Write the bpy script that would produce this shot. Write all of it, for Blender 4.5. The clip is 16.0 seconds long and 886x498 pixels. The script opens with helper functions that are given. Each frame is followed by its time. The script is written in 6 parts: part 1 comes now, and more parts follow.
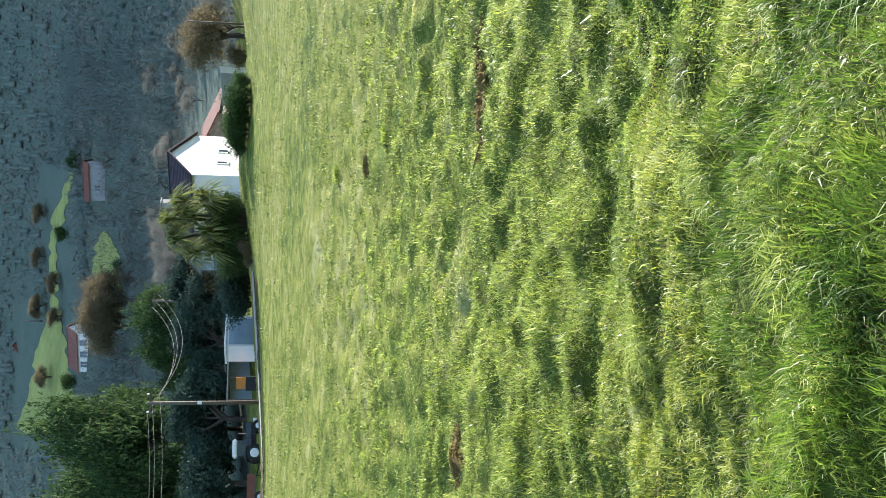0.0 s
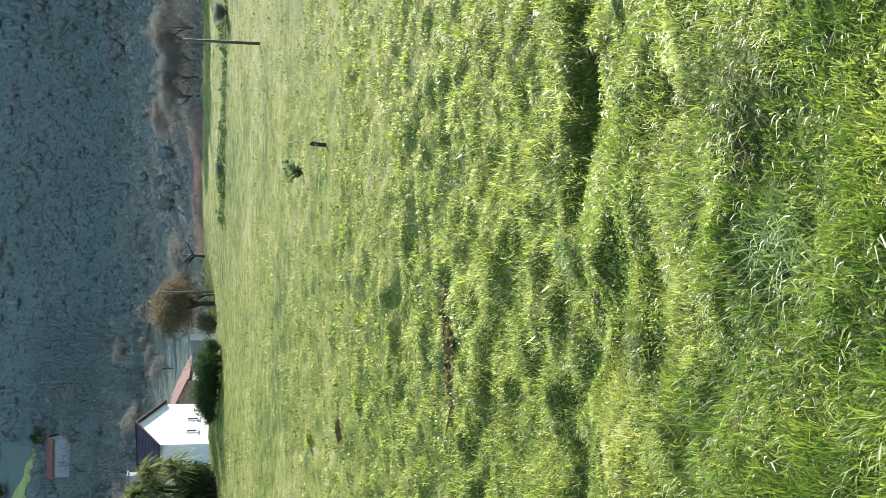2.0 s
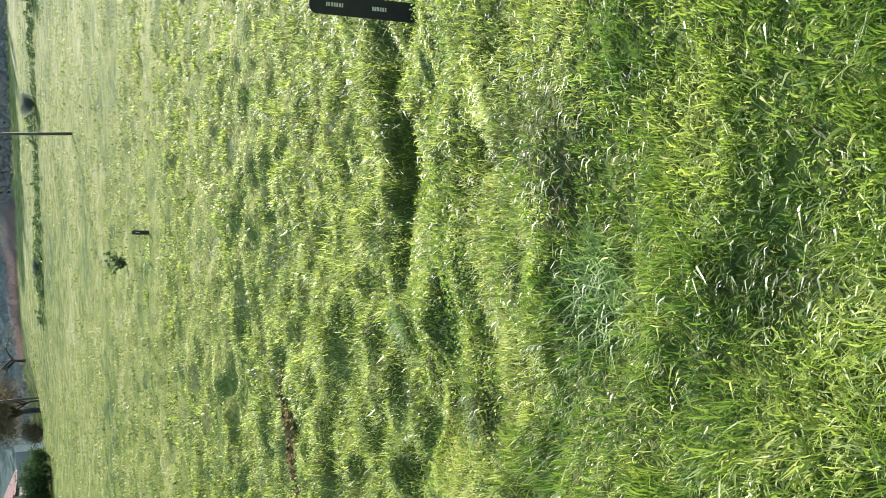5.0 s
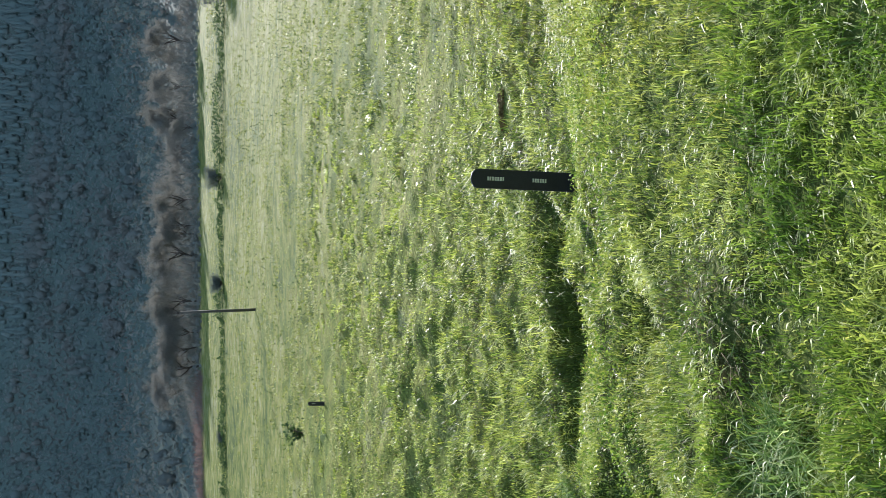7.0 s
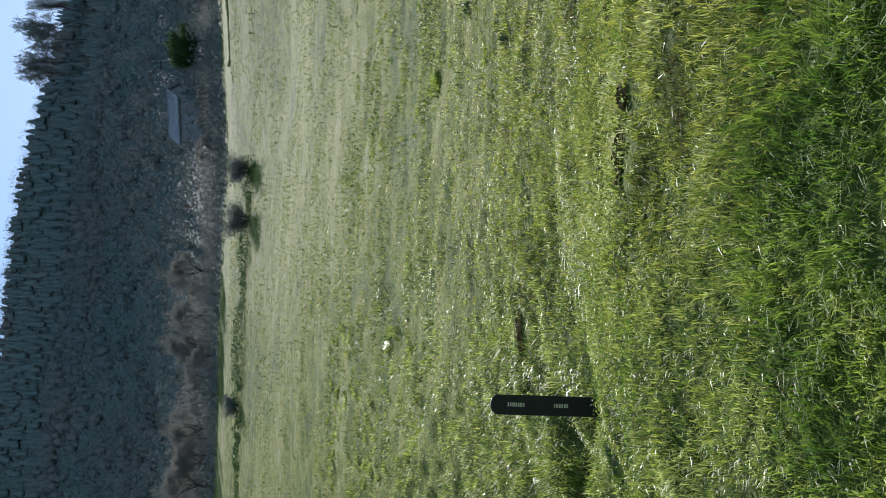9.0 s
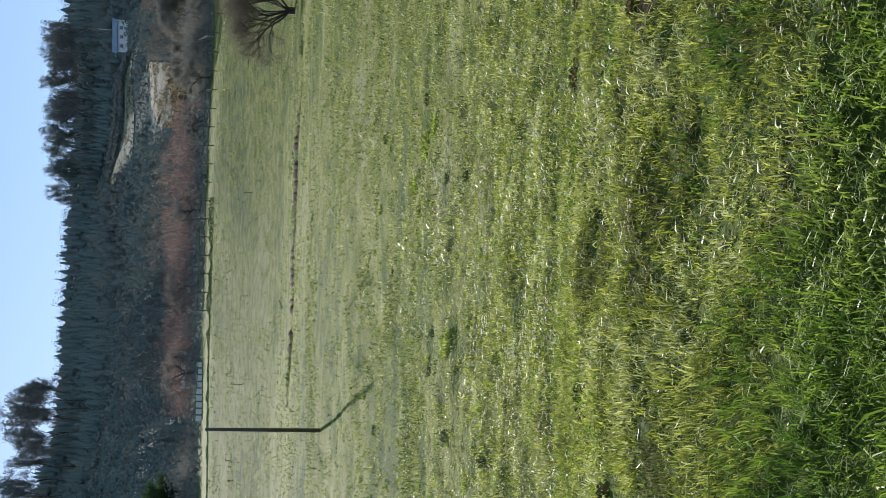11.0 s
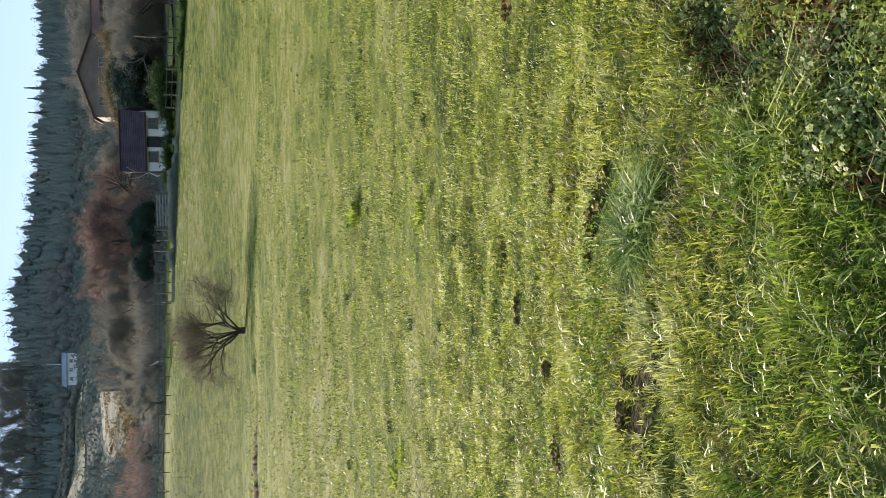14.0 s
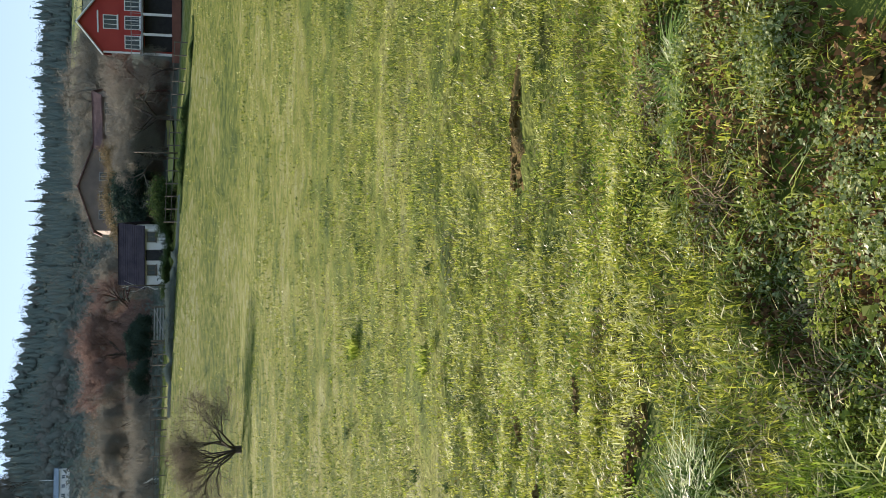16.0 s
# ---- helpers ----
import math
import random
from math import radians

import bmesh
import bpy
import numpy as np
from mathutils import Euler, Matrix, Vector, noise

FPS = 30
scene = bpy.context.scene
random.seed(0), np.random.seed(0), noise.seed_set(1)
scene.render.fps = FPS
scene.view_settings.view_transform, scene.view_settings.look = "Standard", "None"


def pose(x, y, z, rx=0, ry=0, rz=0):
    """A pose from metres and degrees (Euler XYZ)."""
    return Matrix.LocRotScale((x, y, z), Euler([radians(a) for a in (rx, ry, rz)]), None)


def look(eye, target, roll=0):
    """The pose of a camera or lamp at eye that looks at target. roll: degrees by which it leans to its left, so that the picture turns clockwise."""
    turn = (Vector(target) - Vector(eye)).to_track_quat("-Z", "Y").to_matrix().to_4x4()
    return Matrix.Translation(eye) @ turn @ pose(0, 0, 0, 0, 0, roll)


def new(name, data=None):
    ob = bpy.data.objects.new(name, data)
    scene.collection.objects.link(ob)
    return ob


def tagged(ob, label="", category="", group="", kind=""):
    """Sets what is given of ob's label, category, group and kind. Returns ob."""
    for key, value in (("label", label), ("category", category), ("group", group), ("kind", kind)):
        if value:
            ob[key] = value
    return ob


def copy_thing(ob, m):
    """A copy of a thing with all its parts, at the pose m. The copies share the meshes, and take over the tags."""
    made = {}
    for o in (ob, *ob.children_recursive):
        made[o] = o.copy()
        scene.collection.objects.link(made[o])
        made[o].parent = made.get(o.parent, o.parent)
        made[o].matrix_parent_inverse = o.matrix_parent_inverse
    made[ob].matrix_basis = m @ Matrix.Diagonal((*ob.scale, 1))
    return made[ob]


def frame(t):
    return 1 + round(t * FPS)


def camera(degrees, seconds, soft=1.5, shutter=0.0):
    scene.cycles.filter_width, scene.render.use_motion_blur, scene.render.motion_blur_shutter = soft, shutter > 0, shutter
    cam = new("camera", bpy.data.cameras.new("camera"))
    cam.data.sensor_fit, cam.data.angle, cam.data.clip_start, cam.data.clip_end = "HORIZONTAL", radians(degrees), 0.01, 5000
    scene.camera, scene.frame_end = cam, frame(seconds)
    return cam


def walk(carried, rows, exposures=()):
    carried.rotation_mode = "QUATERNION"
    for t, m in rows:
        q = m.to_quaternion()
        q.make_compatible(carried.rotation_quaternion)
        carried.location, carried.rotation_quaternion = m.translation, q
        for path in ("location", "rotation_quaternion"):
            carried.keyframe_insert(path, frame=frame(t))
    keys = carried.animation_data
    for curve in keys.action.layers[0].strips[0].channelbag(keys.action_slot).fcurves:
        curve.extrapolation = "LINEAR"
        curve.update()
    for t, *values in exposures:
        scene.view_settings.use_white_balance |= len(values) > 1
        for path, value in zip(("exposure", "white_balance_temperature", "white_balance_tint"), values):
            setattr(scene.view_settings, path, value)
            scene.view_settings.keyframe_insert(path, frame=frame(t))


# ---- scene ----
cam = camera(49.24, 16.0, soft=0.7)
PATH = [
    (0, (-0.112, -0.045, 1.618), (-3.962, 9.029, -0.067), -88.87),
    (0.5, (-0.059, -0.136, 1.653), (-2.703, 9.349, -0.093), -89.05),
    (1, (-0.024, -0.122, 1.639), (-1.958, 9.514, -0.206), -88.51),
    (1.5, (-0.001, -0.128, 1.635), (-1.627, 9.559, -0.244), -88.82),
    (2, (0.018, -0.118, 1.627), (-1.313, 9.602, -0.307), -89.20),
    (2.5, (0.025, -0.124, 1.627), (-1.032, 9.586, -0.516), -89.49),
    (3, (0.031, -0.134, 1.634), (-0.873, 9.545, -0.708), -89.92),
    (3.5, (0.033, -0.115, 1.623), (-0.803, 9.351, -1.492), -91.07),
    (3.7, (0.033, -0.125, 1.637), (-0.741, 9.224, -1.826), -91.47),
    (5.8, (-0.039, 0.083, 1.509), (-0.413, 9.481, -1.888), -93.42),
    (6, (-0.031, 0.096, 1.511), (-0.233, 9.589, -1.627), -93.07),
    (6.5, (-0.024, 0.038, 1.511), (0.422, 9.705, -1.008), -92.10),
    (7, (-0.000, -0.000, 1.524), (1.215, 9.735, -0.415), -91.48),
    (7.5, (0.031, -0.023, 1.520), (1.939, 9.643, -0.188), -91.45),
    (8, (0.045, -0.040, 1.521), (2.444, 9.538, -0.061), -91.31),
    (8.2, (0.052, -0.023, 1.516), (2.586, 9.515, -0.100), -91.23),
    (10.3, (-0.093, 0.066, 1.514), (5.763, 7.955, -0.349), -86.90),
    (10.5, (-0.101, 0.063, 1.520), (6.138, 7.653, -0.343), -86.80),
    (11, (-0.053, 0.127, 1.488), (7.100, 6.861, -0.383), -87.46),
    (11.5, (-0.063, 0.108, 1.484), (7.893, 5.842, -0.475), -88.42),
    (12, (-0.051, 0.052, 1.493), (8.122, 5.472, -0.467), -89.03),
    (12.5, (0.056, -0.022, 1.490), (8.395, 5.120, -0.517), -89.61),
    (13, (0.100, -0.120, 1.495), (8.717, 4.497, -0.614), -90.30),
    (13.5, (0.242, -0.107, 1.487), (9.072, 4.047, -0.698), -90.34),
    (14, (0.349, -0.070, 1.523), (9.117, 4.170, -0.743), -90.58),
    (14.5, (0.425, -0.088, 1.520), (9.193, 4.169, -0.719), -91.04),
    (15, (0.569, -0.180, 1.506), (9.385, 3.994, -0.702), -90.13),
    (15.5, (0.683, -0.260, 1.502), (9.587, 3.732, -0.686), -90.18),
    (16, (0.768, -0.303, 1.513), (9.951, 2.927, -0.776), -89.80),
]
walk(cam, [(t, look(e, a, r)) for t, e, a, r in PATH], exposures=[
    (0.0, 2.20, 6050, 15), (1.5, 2.14, 6100, 16), (2.5, 2.25, 6150, 16), (3.5, 2.24, 6150, 16), (6.0, 2.17, 6000, 17), (6.5, 2.17, 5950, 18), (7.0, 1.67, 5850, 18), (7.5, 1.22, 5800, 18), (8.2, 1.05, 5800, 17),
    (10.3, 0.92, 5850, 17), (11.0, 1.06, 6000, 17), (11.5, 1.20, 6200, 17), (12.0, 1.44, 6450, 18), (12.5, 1.36, 6600, 18), (13.0, 1.42, 6750, 19), (13.5, 1.57, 6800, 19), (15.0, 1.53, 6900, 19), (16.0, 1.54, 6950, 19)])

# ---- light: low backlight from beyond the field ----
SUN_AZ, SUN_EL = 31.0, 19.0
world = bpy.data.worlds.new("sky")
scene.world = world
world.use_nodes = True
wn = world.node_tree.nodes
sky = wn.new("ShaderNodeTexSky")
sky.sky_type = "NISHITA"
sky.sun_disc = False
sky.sun_elevation = radians(SUN_EL)
sky.sun_rotation = radians(SUN_AZ)
sky.air_density, sky.dust_density, sky.ozone_density = 0.8, 0.06, 1.3
even = wn.new("ShaderNodeMix")  # thin high haze evens out the clear sky
even.data_type = "RGBA"
even.inputs[0].default_value = 0.75
even.inputs[7].default_value = (1.18, 1.76, 2.3, 1)
world.node_tree.links.new(sky.outputs[0], even.inputs[6])
world.node_tree.links.new(even.outputs[2], wn["Background"].inputs[0])
wn["Background"].inputs[1].default_value = 0.128
sun = new("sun", bpy.data.lights.new("sun", "SUN"))
sun.data.energy, sun.data.angle, sun.data.color = 4.3, radians(0.6), (1.0, 0.93, 0.80)
sd = Vector((math.sin(radians(SUN_AZ)) * math.cos(radians(SUN_EL)), math.cos(radians(SUN_AZ)) * math.cos(radians(SUN_EL)), math.sin(radians(SUN_EL))))
sun.matrix_world = look(sd * 300, (0, 0, 0))


# ---- materials ----
def shader(name, rough=0.8, metal=0.0, spec=0.5):
    m = bpy.data.materials.new(name)
    m.use_nodes = True
    b = m.node_tree.nodes["Principled BSDF"]
    b.inputs["Roughness"].default_value = rough
    b.inputs["Metallic"].default_value = metal
    b.inputs["Specular IOR Level"].default_value = spec
    return m, m.node_tree.nodes, m.node_tree.links, b


def ramp(n, stops):
    r = n.new("ShaderNodeValToRGB")
    while len(r.color_ramp.elements) < len(stops):
        r.color_ramp.elements.new(0.5)
    for el, (p, c) in zip(r.color_ramp.elements, stops):
        el.position, el.color = p, (*c, 1)
    return r


def surface(name, dark, light, scale=4.0, fine=40.0, rough=0.8, metal=0.0, bump=0.2, spec=0.4, stretch=(1, 1, 1), stain=None):
    """A surface with a coarse and a fine variation of colour, and a fine relief."""
    m, n, l, b = shader(name, rough, metal, spec)
    tc, mp = n.new("ShaderNodeTexCoord"), n.new("ShaderNodeMapping")
    mp.inputs["Scale"].default_value = stretch
    l.new(tc.outputs["Object"], mp.inputs[0])
    a, f = n.new("ShaderNodeTexNoise"), n.new("ShaderNodeTexNoise")
    a.inputs["Scale"].default_value, f.inputs["Scale"].default_value = scale, fine
    a.inputs["Detail"].default_value = f.inputs["Detail"].default_value = 5
    for q in (a, f):
        l.new(mp.outputs[0], q.inputs["Vector"])
    mix = n.new("ShaderNodeMath")
    mix.operation = "MULTIPLY_ADD"
    mix.inputs[1].default_value = 0.45
    l.new(f.outputs[0], mix.inputs[0])
    half = n.new("ShaderNodeMath")
    half.operation = "MULTIPLY"
    half.inputs[1].default_value = 0.55
    l.new(a.outputs[0], half.inputs[0])
    l.new(half.outputs[0], mix.inputs[2])
    stops = [(0.34, dark), (0.64, light)]
    if stain:
        stops = [(0.30, stain), (0.40, dark), (0.64, light)]
    r = ramp(n, stops)
    l.new(mix.outputs[0], r.inputs[0])
    l.new(r.outputs[0], b.inputs["Base Color"])
    bp = n.new("ShaderNodeBump")
    bp.inputs["Strength"].default_value = bump
    bp.inputs["Distance"].default_value = 0.02
    l.new(f.outputs[0], bp.inputs["Height"])
    l.new(bp.outputs[0], b.inputs["Normal"])
    return m


def leafy(name, cols, rough=0.5, passes=0.35, spec=0.4, patch=0.0, own=0.5, glint=0.0, soft=0.0):
    """Leaves and blades: each island has its own shade, and light comes through them. patch adds a large-scale drift of
    the shade in metres; glint wets a share of the blades; soft turns the shading normals of far crowns to the viewer,
    away from the low sun.
    """
    m, n, l, b = shader(name, rough, 0, spec)
    g = n.new("ShaderNodeNewGeometry")
    k = len(cols) - 1
    r = ramp(n, [(i / k, c) for i, c in enumerate(cols)])
    src = g.outputs["Random Per Island"]
    if patch:
        no = n.new("ShaderNodeTexNoise")
        no.inputs["Scale"].default_value = 1.0 / patch
        no.inputs["Detail"].default_value = 4
        l.new(g.outputs["Position"], no.inputs["Vector"])
        ad = n.new("ShaderNodeMath")
        ad.operation = "MULTIPLY_ADD"
        ad.inputs[1].default_value = 2.4
        ad.inputs[2].default_value = -0.7 - own * 0.5
        l.new(no.outputs[0], ad.inputs[0])
        mx = n.new("ShaderNodeMath")
        mx.operation = "MULTIPLY_ADD"
        mx.inputs[1].default_value = own
        l.new(src, mx.inputs[0])
        l.new(ad.outputs[0], mx.inputs[2])
        src = mx.outputs[0]
    l.new(src, r.inputs[0])
    l.new(r.outputs[0], b.inputs["Base Color"])
    tr = n.new("ShaderNodeBsdfTranslucent")
    l.new(r.outputs[0], tr.inputs[0])
    ms = n.new("ShaderNodeMixShader")
    ms.inputs[0].default_value = passes
    l.new(b.outputs[0], ms.inputs[1])
    l.new(tr.outputs[0], ms.inputs[2])
    if glint:
        gr = ramp(n, [(0.0, (rough,) * 3), (1 - glint - 0.01, (rough,) * 3), (1 - glint, (0.36,) * 3)])
        l.new(g.outputs["Random Per Island"], gr.inputs[0])
        l.new(gr.outputs[0], b.inputs["Roughness"])
        gs = ramp(n, [(0.0, (spec,) * 3), (1 - glint - 0.01, (spec,) * 3), (1 - glint, (0.9,) * 3)])
        l.new(g.outputs["Random Per Island"], gs.inputs[0])
        l.new(gs.outputs[0], b.inputs["Specular IOR Level"])
    if soft:
        vm = n.new("ShaderNodeMix")
        vm.data_type = "VECTOR"
        vm.inputs[0].default_value = soft
        di = n.new("ShaderNodeVectorMath")  # shade set by bent normals: the canopy faces the viewer, out of the sun
        di.operation = "NORMALIZE"
        l.new(g.outputs["Position"], di.inputs[0])
        sl = n.new("ShaderNodeVectorMath")
        sl.operation = "MULTIPLY_ADD"
        sl.inputs[1].default_value, sl.inputs[2].default_value = (-0.78, -0.78, 0), (0, 0, 0.62)
        l.new(di.outputs[0], sl.inputs[0])
        l.new(sl.outputs[0], vm.inputs[5])
        l.new(g.outputs["Normal"], vm.inputs[4])
        vn = n.new("ShaderNodeVectorMath")
        vn.operation = "NORMALIZE"
        l.new(vm.outputs[1], vn.inputs[0])
        l.new(vn.outputs[0], b.inputs["Normal"])
    l.new(ms.outputs[0], n["Material Output"].inputs[0])
    return m


GREENS = [(0.085, 0.09, 0.024), (0.06, 0.115, 0.02), (0.16, 0.24, 0.034), (0.31, 0.37, 0.052), (0.38, 0.43, 0.075), (0.42, 0.485, 0.15)]
M_grass = leafy("grass_blade", GREENS, 0.42, 0.46, 0.25, patch=0.28, own=0.85, glint=0.08)
M_turf = leafy("yellow_green_blade", [(0.115, 0.105, 0.03), (0.09, 0.14, 0.022), (0.20, 0.25, 0.03), (0.32, 0.35, 0.045), (0.40, 0.425, 0.095), (0.43, 0.465, 0.22)], 0.45, 0.55, 0.22, patch=0.30, own=0.75, glint=0.03)
M_hummock = leafy("hummock_blade", GREENS, 0.5, 0.55, 0.2, patch=0.4, own=0.95, glint=0.07)
M_grass_far = leafy("grass_blade_far", [(0.04, 0.07, 0.012), (0.12, 0.165, 0.026), (0.215, 0.245, 0.042), (0.27, 0.29, 0.085), (0.37, 0.39, 0.18)], 0.55, 0.5, 0.2, patch=3.0, own=0.9)
M_lush = leafy("lush_blade", [(0.05, 0.105, 0.014), (0.10, 0.18, 0.019), (0.17, 0.255, 0.028), (0.27, 0.33, 0.06)], 0.45, 0.55, 0.22, patch=0.3, own=0.4, glint=0.018)
M_clover = leafy("clover_leaf", [(0.05, 0.11, 0.012), (0.10, 0.19, 0.018), (0.20, 0.28, 0.04), (0.34, 0.39, 0.14)], 0.5, 0.45, 0.2, patch=0.9, glint=0.09)
M_tussock = leafy("tussock_blade", [(0.08, 0.17, 0.025), (0.19, 0.30, 0.06), (0.38, 0.46, 0.18)], 0.45, 0.55, 0.3, glint=0.15)
M_straw = leafy("dead_grass", [(0.10, 0.075, 0.04), (0.19, 0.145, 0.075), (0.30, 0.25, 0.14)], 0.7, 0.3, 0.2)
M_weed = leafy("weed_leaf", [(0.13, 0.20, 0.03), (0.28, 0.35, 0.05), (0.43, 0.47, 0.12)], 0.6, 0.5, 0.2)
M_litter = leafy("leaf_litter", [(0.06, 0.034, 0.016), (0.14, 0.075, 0.032), (0.25, 0.15, 0.07)], 0.8, 0.2, 0.15)
M_greyweed = leafy("grey_green_weed_leaf", [(0.10, 0.16, 0.045), (0.20, 0.27, 0.09), (0.32, 0.38, 0.16), (0.42, 0.47, 0.25)], 0.5, 0.45, 0.3, glint=0.04)
M_yew = leafy("dark_evergreen_leaf", [(0.022, 0.044, 0.036), (0.038, 0.066, 0.05), (0.06, 0.092, 0.062)], 0.8, 0.2, 0.1, soft=0.3)
# distance haze is put into these two leaf colours, paled towards blue-grey
M_hazefir = leafy("haze_paled_needles", [(0.138, 0.184, 0.162), (0.156, 0.198, 0.172), (0.178, 0.208, 0.176)], 0.95, 0.12, 0.02, soft=0.8)
M_hazewood = leafy("haze_paled_wood_leaf", [(0.134, 0.178, 0.156), (0.160, 0.188, 0.164), (0.182, 0.184, 0.154), (0.198, 0.184, 0.156)], 0.95, 0.10, 0.02, patch=30.0, own=0.45, soft=0.82)
M_bush = leafy("bush_leaf", [(0.025, 0.05, 0.02), (0.05, 0.09, 0.03), (0.09, 0.135, 0.04)], 0.8, 0.3, 0.08, soft=0.3)
M_strap = leafy("strap_leaf", [(0.09, 0.12, 0.03), (0.16, 0.19, 0.05), (0.26, 0.28, 0.09)], 0.5, 0.4, 0.3)
M_goldbush = leafy("autumn_leaf", [(0.10, 0.08, 0.045), (0.16, 0.13, 0.072), (0.23, 0.19, 0.11)], 0.8, 0.3, 0.1)
M_twig = leafy("grey_twig", [(0.14, 0.136, 0.112), (0.20, 0.193, 0.162), (0.26, 0.252, 0.212)], 0.9, 0.3, 0.05, soft=0.2)
M_browntwig = leafy("brown_twig", [(0.10, 0.085, 0.066), (0.15, 0.128, 0.10), (0.20, 0.172, 0.135)], 0.9, 0.25, 0.05)
M_redtwig = leafy("red_twig", [(0.16, 0.108, 0.092), (0.21, 0.145, 0.124), (0.25, 0.18, 0.155)], 0.9, 0.35, 0.05, soft=0.2)
M_bark = surface("bark", (0.03, 0.024, 0.018), (0.10, 0.08, 0.06), 3, 30, 0.9, bump=0.6, stretch=(1, 1, 0.3))
M_palebark = surface("pale_bark", (0.42, 0.39, 0.33), (0.66, 0.63, 0.56), 3, 30, 0.8, bump=0.4)
M_pole = surface("weathered_pole", (0.06, 0.05, 0.035), (0.13, 0.11, 0.08), 3, 40, 0.85, bump=0.5, stretch=(2, 2, 0.2))
M_timber = surface("fence_timber", (0.07, 0.06, 0.05), (0.17, 0.15, 0.12), 3, 40, 0.85, bump=0.4)
M_plaster = surface("white_render", (0.72, 0.71, 0.67), (0.84, 0.83, 0.80), 0.8, 30, 0.85, bump=0.15, stain=(0.55, 0.54, 0.50))
M_brownwall = surface("brown_render", (0.15, 0.12, 0.10), (0.25, 0.20, 0.165), 0.8, 30, 0.85, bump=0.15)
M_fadedtile = surface("faded_tile", (0.11, 0.065, 0.06), (0.18, 0.10, 0.09), 1.2, 18, 0.85, bump=0.5)
M_grey = surface("grey_block", (0.22, 0.22, 0.22), (0.36, 0.36, 0.35), 1.0, 25, 0.9, bump=0.3)
M_redwall = surface("red_render", (0.36, 0.035, 0.03), (0.46, 0.06, 0.045), 0.7, 20, 0.8, bump=0.15)
M_tile = surface("red_tile", (0.13, 0.048, 0.034), (0.23, 0.088, 0.06), 1.2, 18, 0.8, bump=0.5)
M_rustroof = surface("rust_red_roof", (0.06, 0.022, 0.016), (0.12, 0.042, 0.030), 1.2, 18, 0.85, bump=0.5)
M_darktile = surface("dark_tile", (0.035, 0.030, 0.038), (0.075, 0.06, 0.07), 1.2, 18, 0.9, bump=0.5, spec=0.1)
M_slate = surface("grey_sheet_roof", (0.20, 0.21, 0.22), (0.34, 0.34, 0.34), 0.8, 12, 0.6, bump=0.3)
M_sheet = surface("white_sheet_metal", (0.66, 0.68, 0.70), (0.80, 0.81, 0.82), 0.8, 18, 0.4, bump=0.05)
M_bluesheet = surface("blue_grey_sheet", (0.20, 0.27, 0.33), (0.30, 0.38, 0.45), 0.8, 18, 0.5, bump=0.1)
M_black = surface("black_plastic", (0.010, 0.010, 0.011), (0.022, 0.022, 0.023), 12, 160, 0.45, bump=0.08)
M_yellow = surface("faded_yellow_print", (0.42, 0.40, 0.22), (0.62, 0.60, 0.42), 40, 300, 0.6, bump=0.02)
M_soil = surface("bare_soil", (0.060, 0.042, 0.012), (0.165, 0.118, 0.038), 9, 60, 0.95, bump=0.7, spec=0.1)
M_mud = surface("dry_mud", (0.035, 0.025, 0.013), (0.085, 0.058, 0.032), 3, 25, 0.95, bump=0.6, spec=0.03)
M_lane = surface("lane_gravel", (0.22, 0.18, 0.16), (0.36, 0.31, 0.27), 1.0, 20, 0.9, bump=0.5)
M_earth = surface("tan_cut_earth", (0.055, 0.062, 0.03), (0.20, 0.192, 0.108), 0.5, 2.2, 0.95, bump=1.0, stretch=(1.4, 1.4, 0.2), stain=(0.05, 0.065, 0.028))
M_felled = surface("felled_grass", (0.085, 0.10, 0.045), (0.29, 0.28, 0.18), 0.10, 0.8, 0.95, bump=0.8, stretch=(0.2, 1, 1), stain=(0.10, 0.12, 0.05))
M_rubber = surface("tyre_rubber", (0.012, 0.012, 0.012), (0.03, 0.028, 0.026), 6, 60, 0.8, bump=0.3)
M_tractor = surface("blue_grey_tractor_paint", (0.03, 0.045, 0.06), (0.06, 0.08, 0.10), 3, 30, 0.4, bump=0.05)
M_orange = surface("orange_plastic", (0.48, 0.17, 0.03), (0.62, 0.26, 0.05), 3, 30, 0.5, bump=0.05)
M_frame = surface("painted_frame", (0.66, 0.66, 0.64), (0.78, 0.78, 0.76), 4, 40, 0.5, bump=0.05)
M_wire = surface("steel_wire", (0.10, 0.10, 0.10), (0.18, 0.18, 0.18), 4, 40, 0.7, 0.0, bump=0.05)
M_paleframe = surface("dull_grey_frame", (0.24, 0.24, 0.24), (0.36, 0.36, 0.35), 4, 40, 0.6, bump=0.05)
M_dark = surface("dark_opening", (0.012, 0.013, 0.015), (0.03, 0.03, 0.032), 2, 20, 0.7, bump=0.1)
M_hillgrass = surface("hill_pasture", (0.13, 0.16, 0.035), (0.30, 0.31, 0.075), 0.12, 1.2, 0.9, bump=0.6, stretch=(0.3, 1, 1))
mg, ng, lg, bg = shader("window_glass", 0.08, 0.0, 0.8)
bg.inputs["Base Color"].default_value = (0.05, 0.07, 0.085, 1)
M_glass = mg


